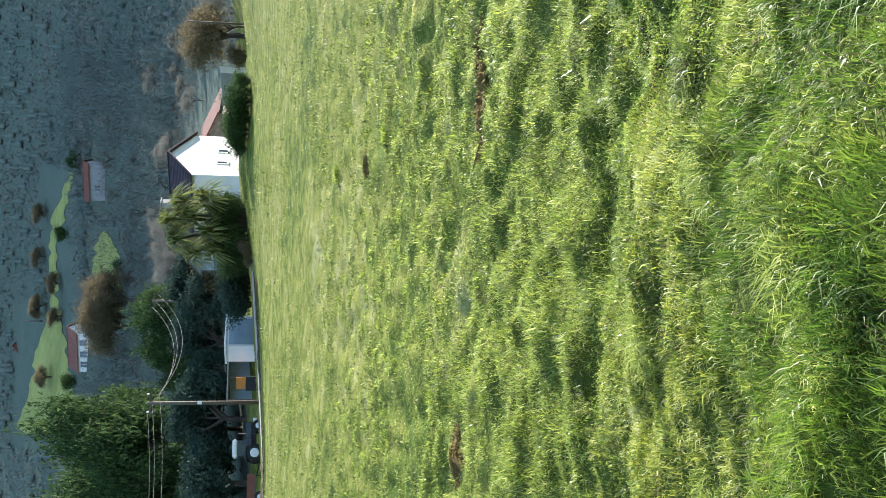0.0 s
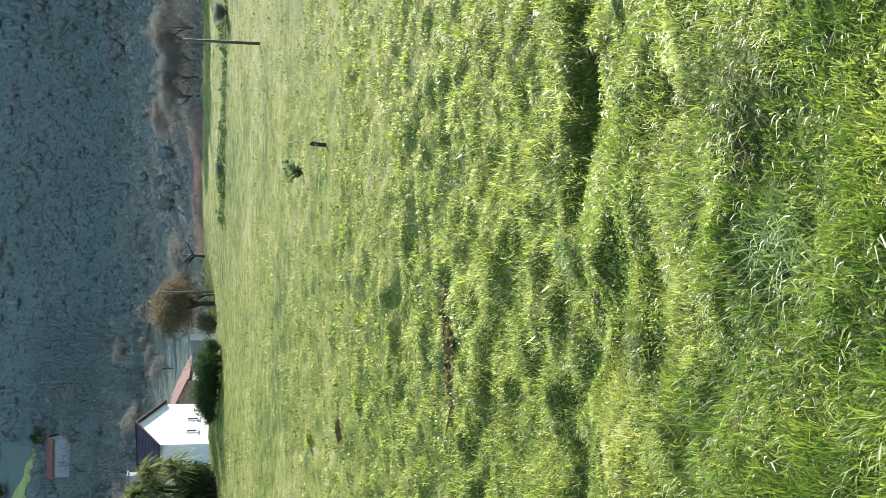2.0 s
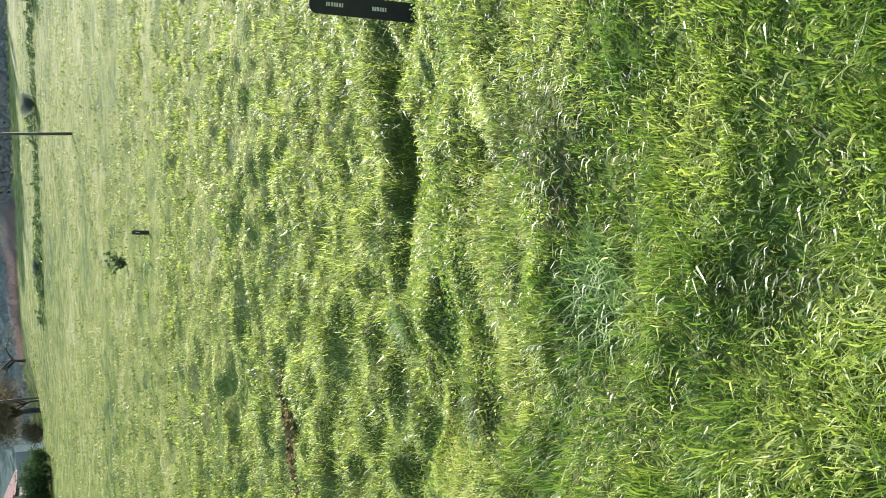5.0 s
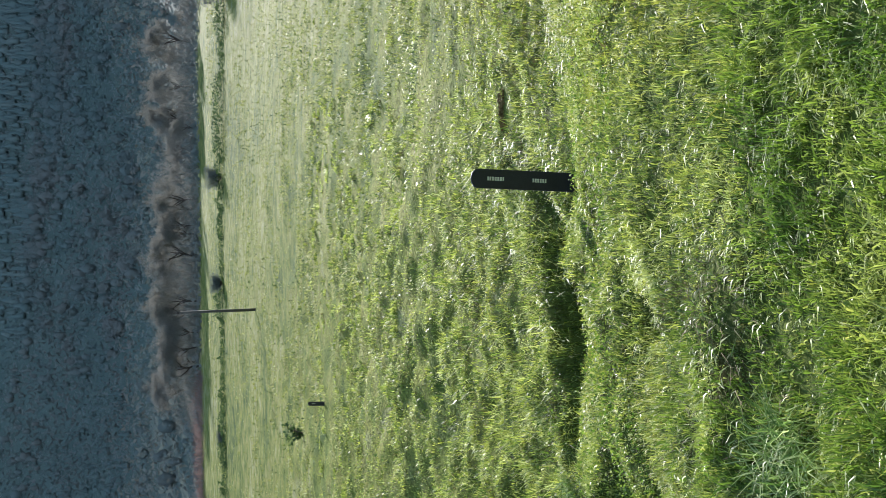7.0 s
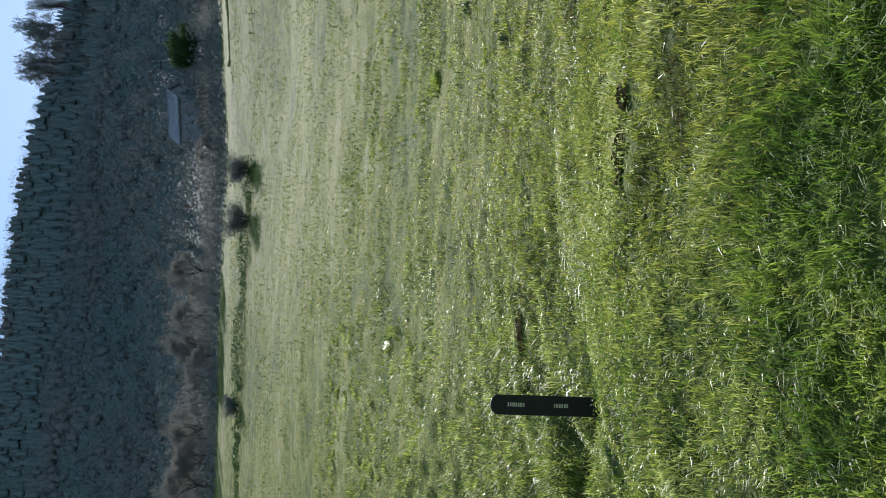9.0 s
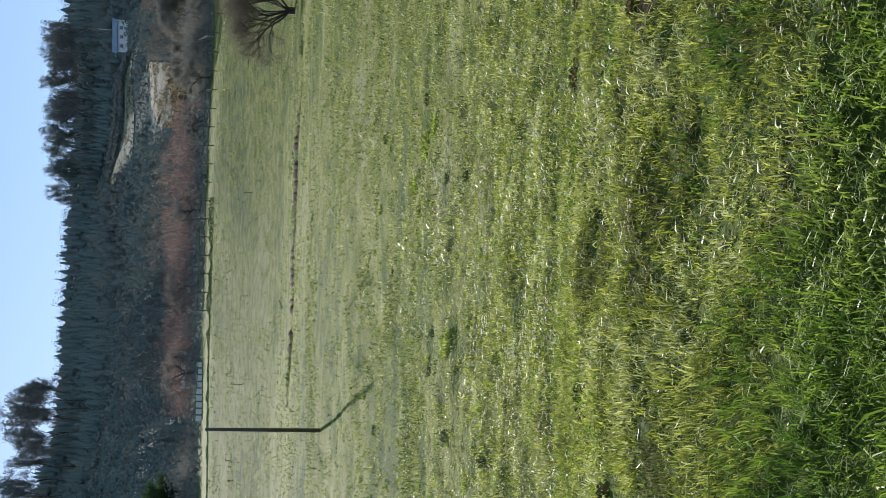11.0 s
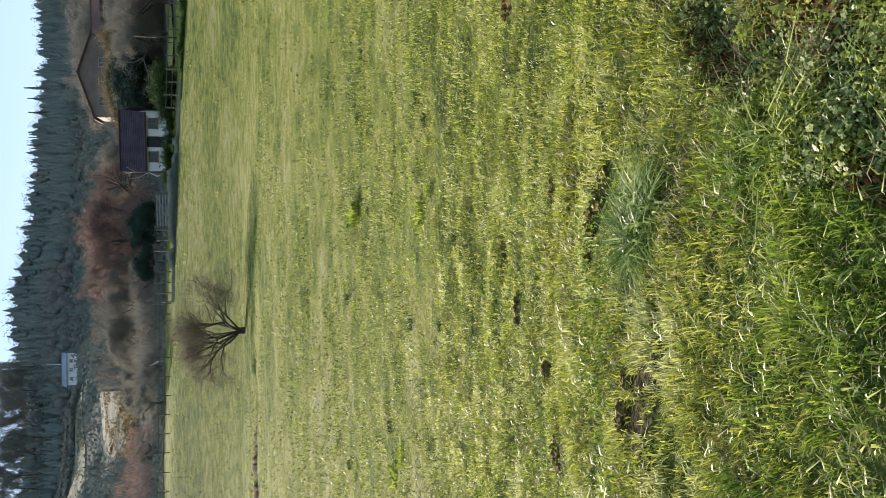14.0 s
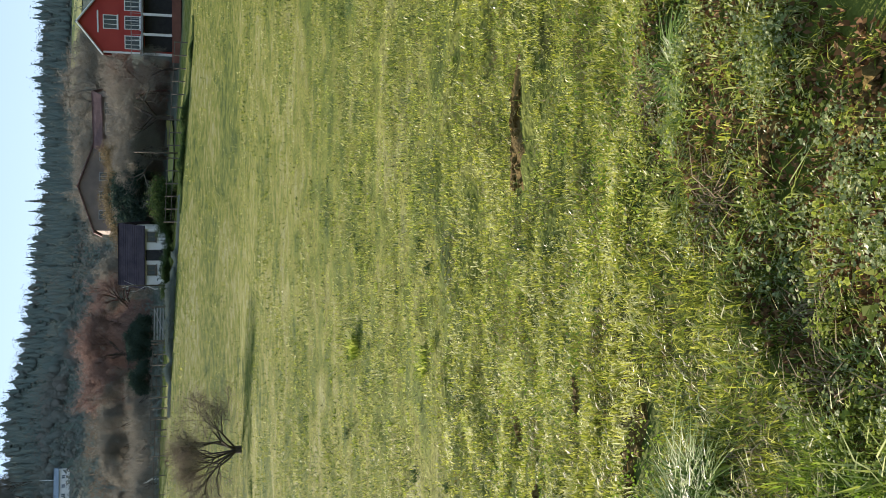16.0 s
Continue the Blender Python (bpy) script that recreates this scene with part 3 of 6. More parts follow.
TURF = "short dewy green pasture grass blades"
LUSH = "longer lush green grass near the bank"
turf("grass", 45000, 0.75, 5.5, -45, 95, 0.015, 0.045, TURF, 0.5, 1.2, wide=1.25)
turf("grass", 110000, 4.0, 20.0, -45, 20, 0.02, 0.055, TURF, 0.2, 0.9, wide=0.62)
turf("grass", 140000, 4.0, 20.0, 20, 95, 0.02, 0.055, TURF, 0.2, 0.9, M_turf, 0.6)
turf("grass", 100000, 4.5, 18.0, -45, 14, 0.022, 0.06, TURF, 0.4, 1.0, wide=0.8)
turf("grass", 190000, 9.0, 40, -45, 95, 0.02, 0.055, TURF, 0.15, 0.9, wide=0.55)
turf("grass", 270000, 11.0, 80, -45, 95, 0.03, 0.085, TURF, 0.12, 0.8, M_grass_far, 0.6, 0.0)
turf("grass", 24000, 0.25, 9.0, 97, 313, 0.03, 0.08, TURF, 0.3, 0.9)
turf("grass", 9000, 0.12, 0.8, -45, 95, 0.03, 0.07, TURF, 0.5, 0.9)
# dark leaf colour here stands in for small shaded pits in the turf
turf("grass", 45000, 8.6, 55, -45, 95, 0.03, 0.075, "darker green tufts for shaded pits in the pasture", 0.0, 0.6, M_bush, 0.9, 0.6)
hummocks(2300, 4.9, 24, -45, 16, 0.04, 0.12, 0.07, 36, M_hummock, "hummocky clumps of dewy pasture grass", 0.0012)
hummocks(900, 5.0, 26, 16, 95, 0.03, 0.07, 0.06, 26, M_hummock, "low clumps of pasture grass", 0.001)
turf("grass", 70000, 15, 80, -45, 95, 0.045, 0.11, "coarser tufts standing in the far pasture", 0.0, 0.9, M_grass_far, 0.95, 0.0)
turf("dead_grass", 15000, 1.2, 9.0, 25, 95, 0.012, 0.04, "flattened dead grass and litter in the turf", 0.0, 1.6, M_straw, 0.7)
turf("dead_grass", 9000, 1.5, 9.0, -45, 25, 0.012, 0.04, "flattened dead grass and litter in the turf", 0.0, 1.6, M_straw, 0.8)


def furrow_fringe(n, a0, a1, d0, d1, h0, h1, out, label):
    """Longer grass along the furrow's edges; out is the way it leans, -1 towards the near side."""
    az = a0 + (a1 - a0) * rs.rand(n)
    g = np.linspace(4.2, 5.8, 161)
    f = furrow(az[:, None] + 0 * g[None, :], g[None, :] + 0 * az[:, None])
    r0 = g[np.argmax((f < 0.001) & (np.roll(f, 1, 1) > 0.001) & (g[None, :] > 4.4), axis=1)]
    r = r0 + d0 + (d1 - d0) * rs.rand(n)
    x, y = r * np.sin(np.radians(az)), r * np.cos(np.radians(az))
    B = np.stack([x, y, terrain(x, y) - 0.005], -1)
    V, F = broad_blades(B, h0 + (h1 - h0) * rs.rand(n), 0.0042 * (0.6 + 0.8 * rs.rand(n)), rs, 1.0, np.radians(90 - az) + (np.pi if out < 0 else 0))
    return tagged(mesh_np("grass", V, F, M_grass), label, "grass", kind="stuff")


def lushness(az, r, x, y):
    """Share of tall dark-green tufts: a band along the near bank, wider to the right."""
    edge = np.interp(az, [-45, -10, 10, 22, 32, 60, 72, 80], [2.5, 2.5, 2.1, 1.95, 1.9, 1.75, 2.2, 2.1])
    return np.clip((edge - r) * 2.2 + (vnoise(x, y, 0.35, 41) - 0.5) * 1.8 + 0.25, 0, 1) * np.interp(az, [-10, 20, 76, 82], [0.5, 1.0, 1.0, 0.2])


def sward(n, per, r0, r1, a0, a1, h0, h1, wide, broad=False):
    """Tufts of blades fanning from one crown, in two kinds: yellow-green turf and lush grass."""
    r = np.sqrt(r0 ** 2 + (r1 ** 2 - r0 ** 2) * rs.rand(n) ** 1.25) if broad else r0 * (r1 / r0) ** rs.rand(n)
    az = a0 + (a1 - a0) * rs.rand(n)
    x, y = r * np.sin(np.radians(az)), r * np.cos(np.radians(az))
    d = vnoise(x, y, 0.16, 16) * 0.55 + vnoise(x, y, 0.6, 17) * 0.45
    ok = (rs.rand(n) < 0.86 + 1.2 * (d - 0.2)) & ((furrow(az, r) < 0.10) | (rs.rand(n) < 0.8))
    ok &= rs.rand(n) > 0.62 * np.clip((bank_edge(az) - r) / 0.4 + 0.4 * (vnoise(x, y, 0.3, 92) - 0.5), 0, 1)  # thin on the bare bank
    if not broad:
        ok &= rs.rand(n) > (r - 0.7 * r1) / (0.3 * r1)
    for sa, sr, ln, wd in SOIL:
        sx, sy = sr * math.sin(radians(sa)), sr * math.cos(radians(sa))
        c, s = math.cos(radians(sa)), math.sin(radians(sa))
        u, v = (x - sx) * c - (y - sy) * s, (x - sx) * s + (y - sy) * c
        ok &= ((u / (ln * 0.5)) ** 2 + ((v + 0.09) / (wd * 0.5 + 0.11)) ** 2 > 1) | (rs.rand(n) < 0.12)
    x, y, r, az, d = x[ok], y[ok], r[ok], az[ok], d[ok]
    lush = rs.rand(len(x)) < lushness(az, r, x, y)
    dry = rs.rand(len(x)) < np.maximum(np.clip((az - 14) / 14, 0, 1), np.clip((vnoise(x, y, 0.5, 97) - 0.55) * 4, 0, 0.8))  # dewy ahead, yellow-green to the right
    for sel, mat, label, tall in ((~lush & ~dry, M_grass, TURF, 1.0), (~lush & dry, M_turf, TURF, 1.0), (lush, M_lush, LUSH, 1.4)):
        k = np.repeat(np.nonzero(sel)[0], per)
        m = len(k)
        tw = vnoise(x, y, 0.35, 18) * 9.0 + rs.rand(len(x)) * 2.5  # neighbours lean alike
        ph = rs.rand(m) * 6.283
        q = (0.013 if broad else 0.010 * np.maximum(1, r[k] / 2.5)) * rs.rand(m) ** 0.5
        bx, by = x[k] + q * np.cos(ph), y[k] + q * np.sin(ph)
        h = (h0 + (h1 - h0) * rs.rand(len(x)) ** 1.4)[k] * (0.52 + 1.55 * d[k] ** 1.6) * (0.55 + 0.6 * rs.rand(m)) * tall
        w = np.maximum(wide, 0.0012 * r[k]) * (0.5 + 0.9 * rs.rand(m) ** 1.5) * (0.95 if tall > 1 else 0.92)
        head = np.where(rs.rand(m) < (0.72 if tall > 1 else 0.5), tw[k], ph)
        B = np.stack([bx, by, terrain(bx, by) - 0.005], -1)
        V, F = broad_blades(B, h, w, rs, 0.64, head) if broad else blades(B, h, w, rs, 0.6, heading=head)
        tagged(mesh_np("grass", V, F, mat), label, "grass", kind="stuff")


sward(41000, 10, 0.7, 3.9, -45, 95, 0.021, 0.044, 0.0028, True)
sward(36000, 11, 3.3, 9.0, -45, 95, 0.017, 0.04, 0.0030)


def clover(n, r0, r1, size):
    """Small leaves low in the sward, tilted every way."""
    r = r0 * (r1 / r0) ** rs.rand(n)
    az = -45 + 140 * rs.rand(n)
    x, y = r * np.sin(np.radians(az)), r * np.cos(np.radians(az))
    ok = (vnoise(x, y, 0.5, 15) > 0.42) & (rs.rand(n) > (r - 3) / 4)
    x, y, r = x[ok], y[ok], r[ok]
    C = np.stack([x, y, terrain(x, y) + 0.012 + 0.04 * rs.rand(len(x))], -1)
    V, F = clumps(C, (size * np.maximum(1, r / 4))[:, None], rs, -0.6, 0.42)
    tagged(mesh_np("clover", V, F, M_clover), "small clover and daisy leaves in the sward", "clover", kind="stuff")


furrow_fringe(1500, -5, 8, -0.22, 0.06, 0.05, 0.11, -1, "longer grass hanging over the furrow's bank")
furrow_fringe(900, -5, 8, -0.95, -0.72, 0.04, 0.09, -1, "longer grass on the near edge of the furrow")
clover(55000, 2.7, 6.5, 0.0075)


# ---- woods on the slopes ----
def lump(kind):
    """Corners and faces of a plain crown core one metre high: a tapering cone of three rings, or a rounded mass."""
    rings = ((0.10, 0.9), (0.16, 1.0), (0.45, 0.62), (0.75, 0.3)) if kind == 0 else ((0.06, 0.45), (0.28, 0.92), (0.55, 1.0), (0.82, 0.62))
    n = 7
    V = [(w * math.cos(i / n * 6.283 + j * 0.45), w * math.sin(i / n * 6.283 + j * 0.45), z) for j, (z, w) in enumerate(rings) for i in range(n)] + [(0, 0, 1.0), (0, 0, 0.02)]
    F = []
    for j in range(3):
        for i in range(n):
            a, b = j * n + i, j * n + (i + 1) % n
            F += [(a, b, b + n), (a, b + n, a + n)]
    F += [(21 + i, 21 + (i + 1) % n, 28) for i in range(n)] + [((i + 1) % n, i, 29) for i in range(n)]
    return np.array(V), np.array(F)


def far_woods():
    """Crowns of the hillside woods: a dense uneven core in each, with leaf sprays standing out from it."""
    rg = np.random.RandomState(21)
    trees = []
    for n in range(6800):
        a = -48 + 146 * rg.rand()
        r = (106 if 2 < a < 36 else 96 if -14 < a <= 2 else 112) + 190 * rg.rand() ** 0.75
        if n > 4800:
            a, r = 3 + 95 * rg.rand(), 215 + 82 * rg.rand()
        elif n > 3000:
            a, r = -34 + 22 * rg.rand(), 104 + 110 * rg.rand()
        x, y = r * math.sin(radians(a)), r * math.cos(radians(a))
        if clearing(a, r):
            continue
        h = (2.2 if a < 40 else 2.8) + 2.4 * rg.rand()
        if r > 215 and a > 4:  # low dense growth towards the skyline
            h = 3.4 + 2.4 * rg.rand()
        if r < 106 or (51 < a < 60 and 165 < r < 202):
            h = 1.1 + 1.0 * rg.rand()
        elif (-14 < a <= 2 and r < 140) or (-34 < a < -15 and r < 205):
            h = 1.8 + 2.2 * rg.rand()
        if 56.3 < a < 59.2 and 160 < r < 206:  # low growth below the hut
            h = min(h, height_of(7.95, r) - float(terrain(x, y)))
            if h < 0.5:
                continue
        trees.append((x, y, r, h, 0 if vnoise(x, y, 45, 8) > 0.5 or (r > 240 and a > 6) else 1))
    for a in np.arange(5, 92, 0.13):  # a close row of conifers on the crest
        a, r = a + 0.1 * rg.rand(), 290 + 11 * rg.rand()
        trees.append((r * math.sin(radians(a)), r * math.cos(radians(a)), r, 2.9 + 1.1 * rg.rand() + 1.6 * rg.rand() ** 8, int(vnoise(a, 0, 1.7, 33) + 0.4 * rg.rand() > 0.36)))
    trees = [t + (float(terrain(t[0], t[1])),) for t in trees]
    # crown colours carry the haze of the far slope
    for kind, mat in ((0, M_hazefir), (1, M_hazewood)):
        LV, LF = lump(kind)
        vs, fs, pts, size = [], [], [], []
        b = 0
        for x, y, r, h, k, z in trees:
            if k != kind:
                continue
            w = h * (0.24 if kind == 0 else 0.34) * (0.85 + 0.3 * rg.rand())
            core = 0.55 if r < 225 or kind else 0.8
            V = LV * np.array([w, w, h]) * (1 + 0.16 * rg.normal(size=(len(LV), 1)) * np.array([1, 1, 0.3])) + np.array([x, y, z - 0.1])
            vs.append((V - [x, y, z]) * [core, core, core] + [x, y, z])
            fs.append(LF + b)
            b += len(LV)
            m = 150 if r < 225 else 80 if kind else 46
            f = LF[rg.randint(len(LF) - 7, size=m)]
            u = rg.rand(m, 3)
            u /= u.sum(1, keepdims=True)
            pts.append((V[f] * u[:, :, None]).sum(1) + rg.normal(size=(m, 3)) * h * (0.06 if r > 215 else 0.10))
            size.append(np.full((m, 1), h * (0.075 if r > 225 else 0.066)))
        tagged(mesh_np("woods", np.concatenate(vs), np.concatenate(fs), mat, smooth=True), "dark wooded hillside of mixed trees, crowns paled for haze", "woods", kind="stuff")
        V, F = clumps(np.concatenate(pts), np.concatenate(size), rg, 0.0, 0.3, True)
        tagged(mesh_np("woods", V, F, mat), "dark wooded hillside of mixed trees, crowns paled for haze", "woods", kind="stuff")
    m = 150000
    a, r = -48 + 146 * rg.rand(m), 90 + 205 * rg.rand(m) ** 1.2
    keep = np.array([not clearing(p, q) for p, q in zip(a, r)])
    a, r = a[keep], r[keep]
    x, y = r * np.sin(np.radians(a)), r * np.cos(np.radians(a))
    V, F = clumps(np.stack([x, y, terrain(x, y) + np.where(r > 215, 1.0, np.clip((r - 86) / 9, 0.3, 2.2)) * rg.rand(len(x))], -1), np.clip(r / 250, 0.4, 0.8)[:, None], rg, 0.2, 0.35, True)
    tagged(mesh_np("undergrowth", V, F, M_hazewood), "dull scrub and saplings under the hillside trees, paled for haze", "undergrowth", kind="stuff")
    V, F = tubes([((x, y, z - 0.5), (x, y, z + h * 0.3), h * 0.012, h * 0.006) for x, y, r, h, k, z in trees], 3)
    tagged(mesh_np("tree_trunks", V, F, M_bark), "thin trunks of the hillside woods", "woods", kind="stuff")


def clearing(a, r):
    """Open patches on the slopes: pastures by the upper houses, a yard, the felled bank."""
    if -34.5 < a < -26.5 and 206 < r < 260 or -26.5 < a < -18.8 and 201 < r < 233 or -29 < a < -22 and 172 < r < 196:
        return True
    if -31 < a < -27 and 194 < r < 208 or -21.5 < a < -17.6 and 168 < r < 190:
        return True
    if 52.6 < a < 56.8 and 104 < r < 172:
        return True
    if 56.5 < a < 59.0 and 203 < r < 218:
        return True
    if 78.5 < a < 93 and 222 < r < 260:
        return True
    if 72 < a < 95 and r < 185:
        return True
    if r < 130 and -40 < a < -12:
        return True
    if 47.8 < a < 57.2 and np.interp(a, (48, 49.4, 51.3, 53, 55.6, 57), (248, 219, 189, 186, 193, 195)) < r < np.interp(a, (48, 49.4, 51.3, 53, 55.6, 57), (258, 251, 244, 233, 225, 205)):
        return True
    return False


far_woods()


# ---- trees and shrubs: one of each kind is grown, the rest are copies ----
def grow(rg, p, d, length, rad, level, levels, segs, kids, spread, lift):
    """Branches from p along d: rows of (start, end, radius, radius, level)."""
    q = p + d * length * 0.5
    d2 = (d + Vector(rg.normal(size=3)) * 0.12).normalized()
    e = q + d2 * length * 0.5
    segs.append((p, q, rad, rad * 0.85, level))
    segs.append((q, e, rad * 0.85, rad * 0.66, level))
    if level == levels:
        return
    for k in range(kids if level else kids + 2):
        s = Vector(rg.normal(size=3))
        s = (s - d2 * s.dot(d2)).normalized()
        nd = (d2 * (1.0 - spread * 0.4) + s * spread * (0.6 + 0.6 * rg.rand()) + Vector((0, 0, lift))).normalized()
        st = e if k < 2 else q.lerp(e, 0.3 + 0.6 * rg.rand())
        grow(rg, st, nd, length * (0.62 + 0.22 * rg.rand()), rad * 0.58, level + 1, levels, segs, kids, spread, lift)


def tree_mesh(seed, levels=5, kids=3, trunk=0.22, rad=0.028, spread=0.75, lift=0.12, thin=0.0022):
    """Segments of a tree one metre high."""
    rg = np.random.RandomState(seed)
    segs = []
    grow(rg, Vector((0, 0, -0.02)), Vector((0.05, 0.02, 1)).normalized(), trunk, rad, 0, levels, segs, kids, spread, lift)
    top = max(s[1].z for s in segs)
    k = 1.0 / top
    return [(s[0] * k, s[1] * k, max(s[2] * k, thin), max(s[3] * k, thin), s[4]) for s in segs], rg


def proto_bare(seed, twig, spray=5, **kw):
    def make():
        segs, rg = tree_mesh(seed, **kw)
        t = new("tree")
        V, F = tubes([s for s in segs if s[4] <= 1], 7)
        mesh_np("trunk", V, F, M_bark, t, smooth=True)
        V, F = tubes([s for s in segs if s[4] > 1], 3)
        rg = np.random.RandomState(seed + 90)
        tips = np.array([s[1] for s in segs if s[4] >= kw["levels"] - 1])
        C = np.repeat(tips, spray, 0)
        V2, F2 = clumps(C + rg.normal(size=C.shape) * 0.04, 0.09, rg, 0.0, 0.022, True)
        tagged(mesh_np("branchwork", V, F, twig, t), kind="stuff")
        tagged(mesh_np("twig_spray", V2, F2, twig, t), kind="stuff")
        return t
    return make


def proto_leafy(seed, leaf, size=0.045, per=12, fluff=0.07, **kw):
    def make():
        kw.setdefault("levels", 4)
        segs, rg = tree_mesh(seed, **kw)
        t = new("tree")
        V, F = tubes([s for s in segs if s[4] <= 2], 5)
        mesh_np("trunk", V, F, M_bark, t, smooth=True)
        tips = np.array([s[1] for s in segs if s[4] >= 2])
        C = np.repeat(tips, per, 0)
        C = C + rg.normal(size=C.shape) * fluff
        V, F = clumps(C, size, rg, 0.0, 0.28, True)
        mesh_np("crown", V, F, leaf, t)
        return t
    return make


def proto_conifer(seed, leaf, slim=0.2, n=2200, size=0.035):
    def make():
        rg = np.random.RandomState(seed)
        t = new("tree")
        part("trunk", rod(bmesh.new(), (0, 0, -0.03), (0, 0, 0.93), 0.02, 0.004, 7), M_bark, t, smooth=True)
        k = rg.rand(n) ** 0.75
        ph = np.round(rg.rand(n) * 9) / 9 * 6.28 + k * 40 + rg.normal(size=n) * 0.15
        rad = slim * (1.02 - k) * (0.35 + 0.65 * rg.rand(n)) * (0.75 + 0.25 * np.sin(k * 60))
        C = np.stack([rad * np.cos(ph), rad * np.sin(ph), 0.05 + 0.95 * k - rad * 0.35], -1)
        V, F = clumps(C, size, rg, 0.3, 0.2, True)
        mesh_np("crown", V, F, leaf, t)
        return t
    return make


def proto_bush(seed, leaf, n=5500, size=0.06, stems=9):
    """A shrub one metre high and about as wide, many-stemmed and uneven."""
    def make():
        rg = np.random.RandomState(seed)
        t = new("shrub")
        segs, tips = [], []
        for _ in range(stems):
            a, o = rg.rand() * 6.28, 0.15 + 0.35 * rg.rand()
            e = Vector((math.cos(a) * o, math.sin(a) * o, 0.45 + 0.45 * rg.rand()))
            segs.append((Vector((0.05 * math.cos(a), 0.05 * math.sin(a), -0.03)), e, 0.018, 0.007))
            tips += [e, e * 0.75, e * 0.5]
        V, F = tubes(segs, 5)
        mesh_np("stem", V, F, M_bark, t, smooth=True)
        tips = np.array(tips)
        C = tips[rg.randint(len(tips), size=n)] + rg.normal(size=(n, 3)) * np.array([0.13, 0.13, 0.11])
        C[:, 2] = np.abs(C[:, 2])
        V, F = clumps(C, size, rg, 0.0, 0.3, True)
        mesh_np("foliage", V, F, leaf, t)
        return t
    return make


KINDS = {
    "grey_a": proto_bare(11, M_twig, spray=24, levels=4, kids=3, trunk=0.20, rad=0.014, spread=0.75, lift=0.12, thin=0.0026),
    "grey_b": proto_bare(12, M_twig, spray=22, levels=4, kids=3, trunk=0.12, rad=0.012, spread=0.85, lift=0.10, thin=0.0028),
    "red_a": proto_bare(13, M_redtwig, spray=12, levels=4, kids=3, trunk=0.12, rad=0.013, spread=0.8, lift=0.14, thin=0.003),
    "oak": proto_leafy(21, M_bush, 0.042, 42, 0.06, levels=4, kids=3, spread=0.85),
    "ever": proto_leafy(22, M_yew, 0.055, 28, 0.055, levels=4, kids=3, spread=0.8),
    "golden": proto_leafy(23, M_goldbush, 0.028, 22, 0.06, levels=4, kids=4, spread=0.85),
    "euc": proto_leafy(24, M_hazewood, 0.026, 18, 0.026, levels=4, kids=3, trunk=0.42, rad=0.014, spread=0.65),
    "fir": proto_conifer(31, M_hazefir, n=4500, size=0.03),
    "cypress": proto_conifer(32, M_hazefir, 0.17, 5000, 0.028),
    "shrub": proto_bush(41, M_bush),
    "dark_shrub": proto_bush(42, M_bush),
    "yew_shrub": proto_bush(45, M_yew, 7000, 0.06, 14),
    "gold_shrub": proto_bush(43, M_goldbush),
    "bramble": proto_bush(44, M_hazewood, 4000, 0.06, 12),
}


def proto_hazel():
    """Many stems fanning from one stool, with fine twigs."""
    rg = np.random.RandomState(6)
    t = new("tree")
    segs = [(Vector((0, 0, -0.05)), Vector((0, 0, 0.07)), 0.045, 0.04, 0)]
    for k in range(10):
        a, s = k * 2.4 + rg.rand(), 0.25 + 1.15 * (k / 10) ** 0.8
        d = Vector((math.cos(a) * s, math.sin(a) * s, 1)).normalized()
        grow(rg, Vector((0, 0, 0.05)), d, 0.27, 0.0135, 1, 5, segs, 3, 0.6, 0.05)
    k = 1 / max(q[1].z for q in segs)
    segs = [(q[0] * k, q[1] * k, max(q[2] * k, 0.002), max(q[3] * k, 0.002), q[4]) for q in segs]
    V, F = tubes([q for q in segs if q[4] <= 2], 6)
    mesh_np("trunk", V, F, M_bark, t, smooth=True)
    V, F = tubes([q for q in segs if q[4] > 2], 3)
    tips = np.array([q[1] for q in segs if q[4] >= 4])
    C = np.repeat(tips, 4, 0)
    V2, F2 = clumps(C + rg.normal(size=C.shape) * 0.075, 0.17, rg, 0.0, 0.007, True)
    tagged(mesh_np("branchwork", V, F, M_browntwig, t), kind="stuff")
    tagged(mesh_np("twig_spray", V2, F2, M_browntwig, t), kind="stuff")
    return t


KINDS["hazel"] = proto_hazel
FIRST = {}


def plant(kind, az, r, h, wide, label, name="tree", category="tree", group="", turn=0.0, sink=0.0):
    p = ground_at(az, r, -sink)
    m = Matrix.Translation(p) @ Matrix.Rotation(turn, 4, "Z") @ Matrix.Diagonal((h * wide, h * wide, h, 1))
    if kind not in FIRST:
        t = KINDS[kind]()
        t.matrix_world = m
        FIRST[kind] = t
    else:
        s = FIRST[kind].scale
        t = copy_thing(FIRST[kind], m @ Matrix.Diagonal((1 / s.x, 1 / s.y, 1 / s.z, 1)))
    t.name = name
    for c in t.children:
        c.name = c.name.split(".")[0]
    if "group" in t:
        del t["group"]
    return tagged(t, label, category, group)


rt = random.Random(5)


def grove(kind, n, az0, az1, r0, r1, el0, el1, wide, label, name="tree", category="tree", group=""):
    """n plants over a stretch of bearings, their tops seen between two angles above level."""
    for i in range(n):
        a = az0 + (az1 - az0) * (i + 0.15 + 0.7 * rt.random()) / n
        r = r0 + (r1 - r0) * rt.random()
        h = max(0.5, height_of(el0 + (el1 - el0) * rt.random(), r) - ground_at(a, r).z)
        plant(kind, a, r, h, wide * (0.8 + 0.4 * rt.random()), label, name, category, group, rt.random() * 6.28)


# the open hazel in the field, with its long shadow
plant("hazel", 59.85, 50.5, 3.9, 1.0, "small bare many-limbed tree standing alone in pasture", "bare_tree", turn=0.4)

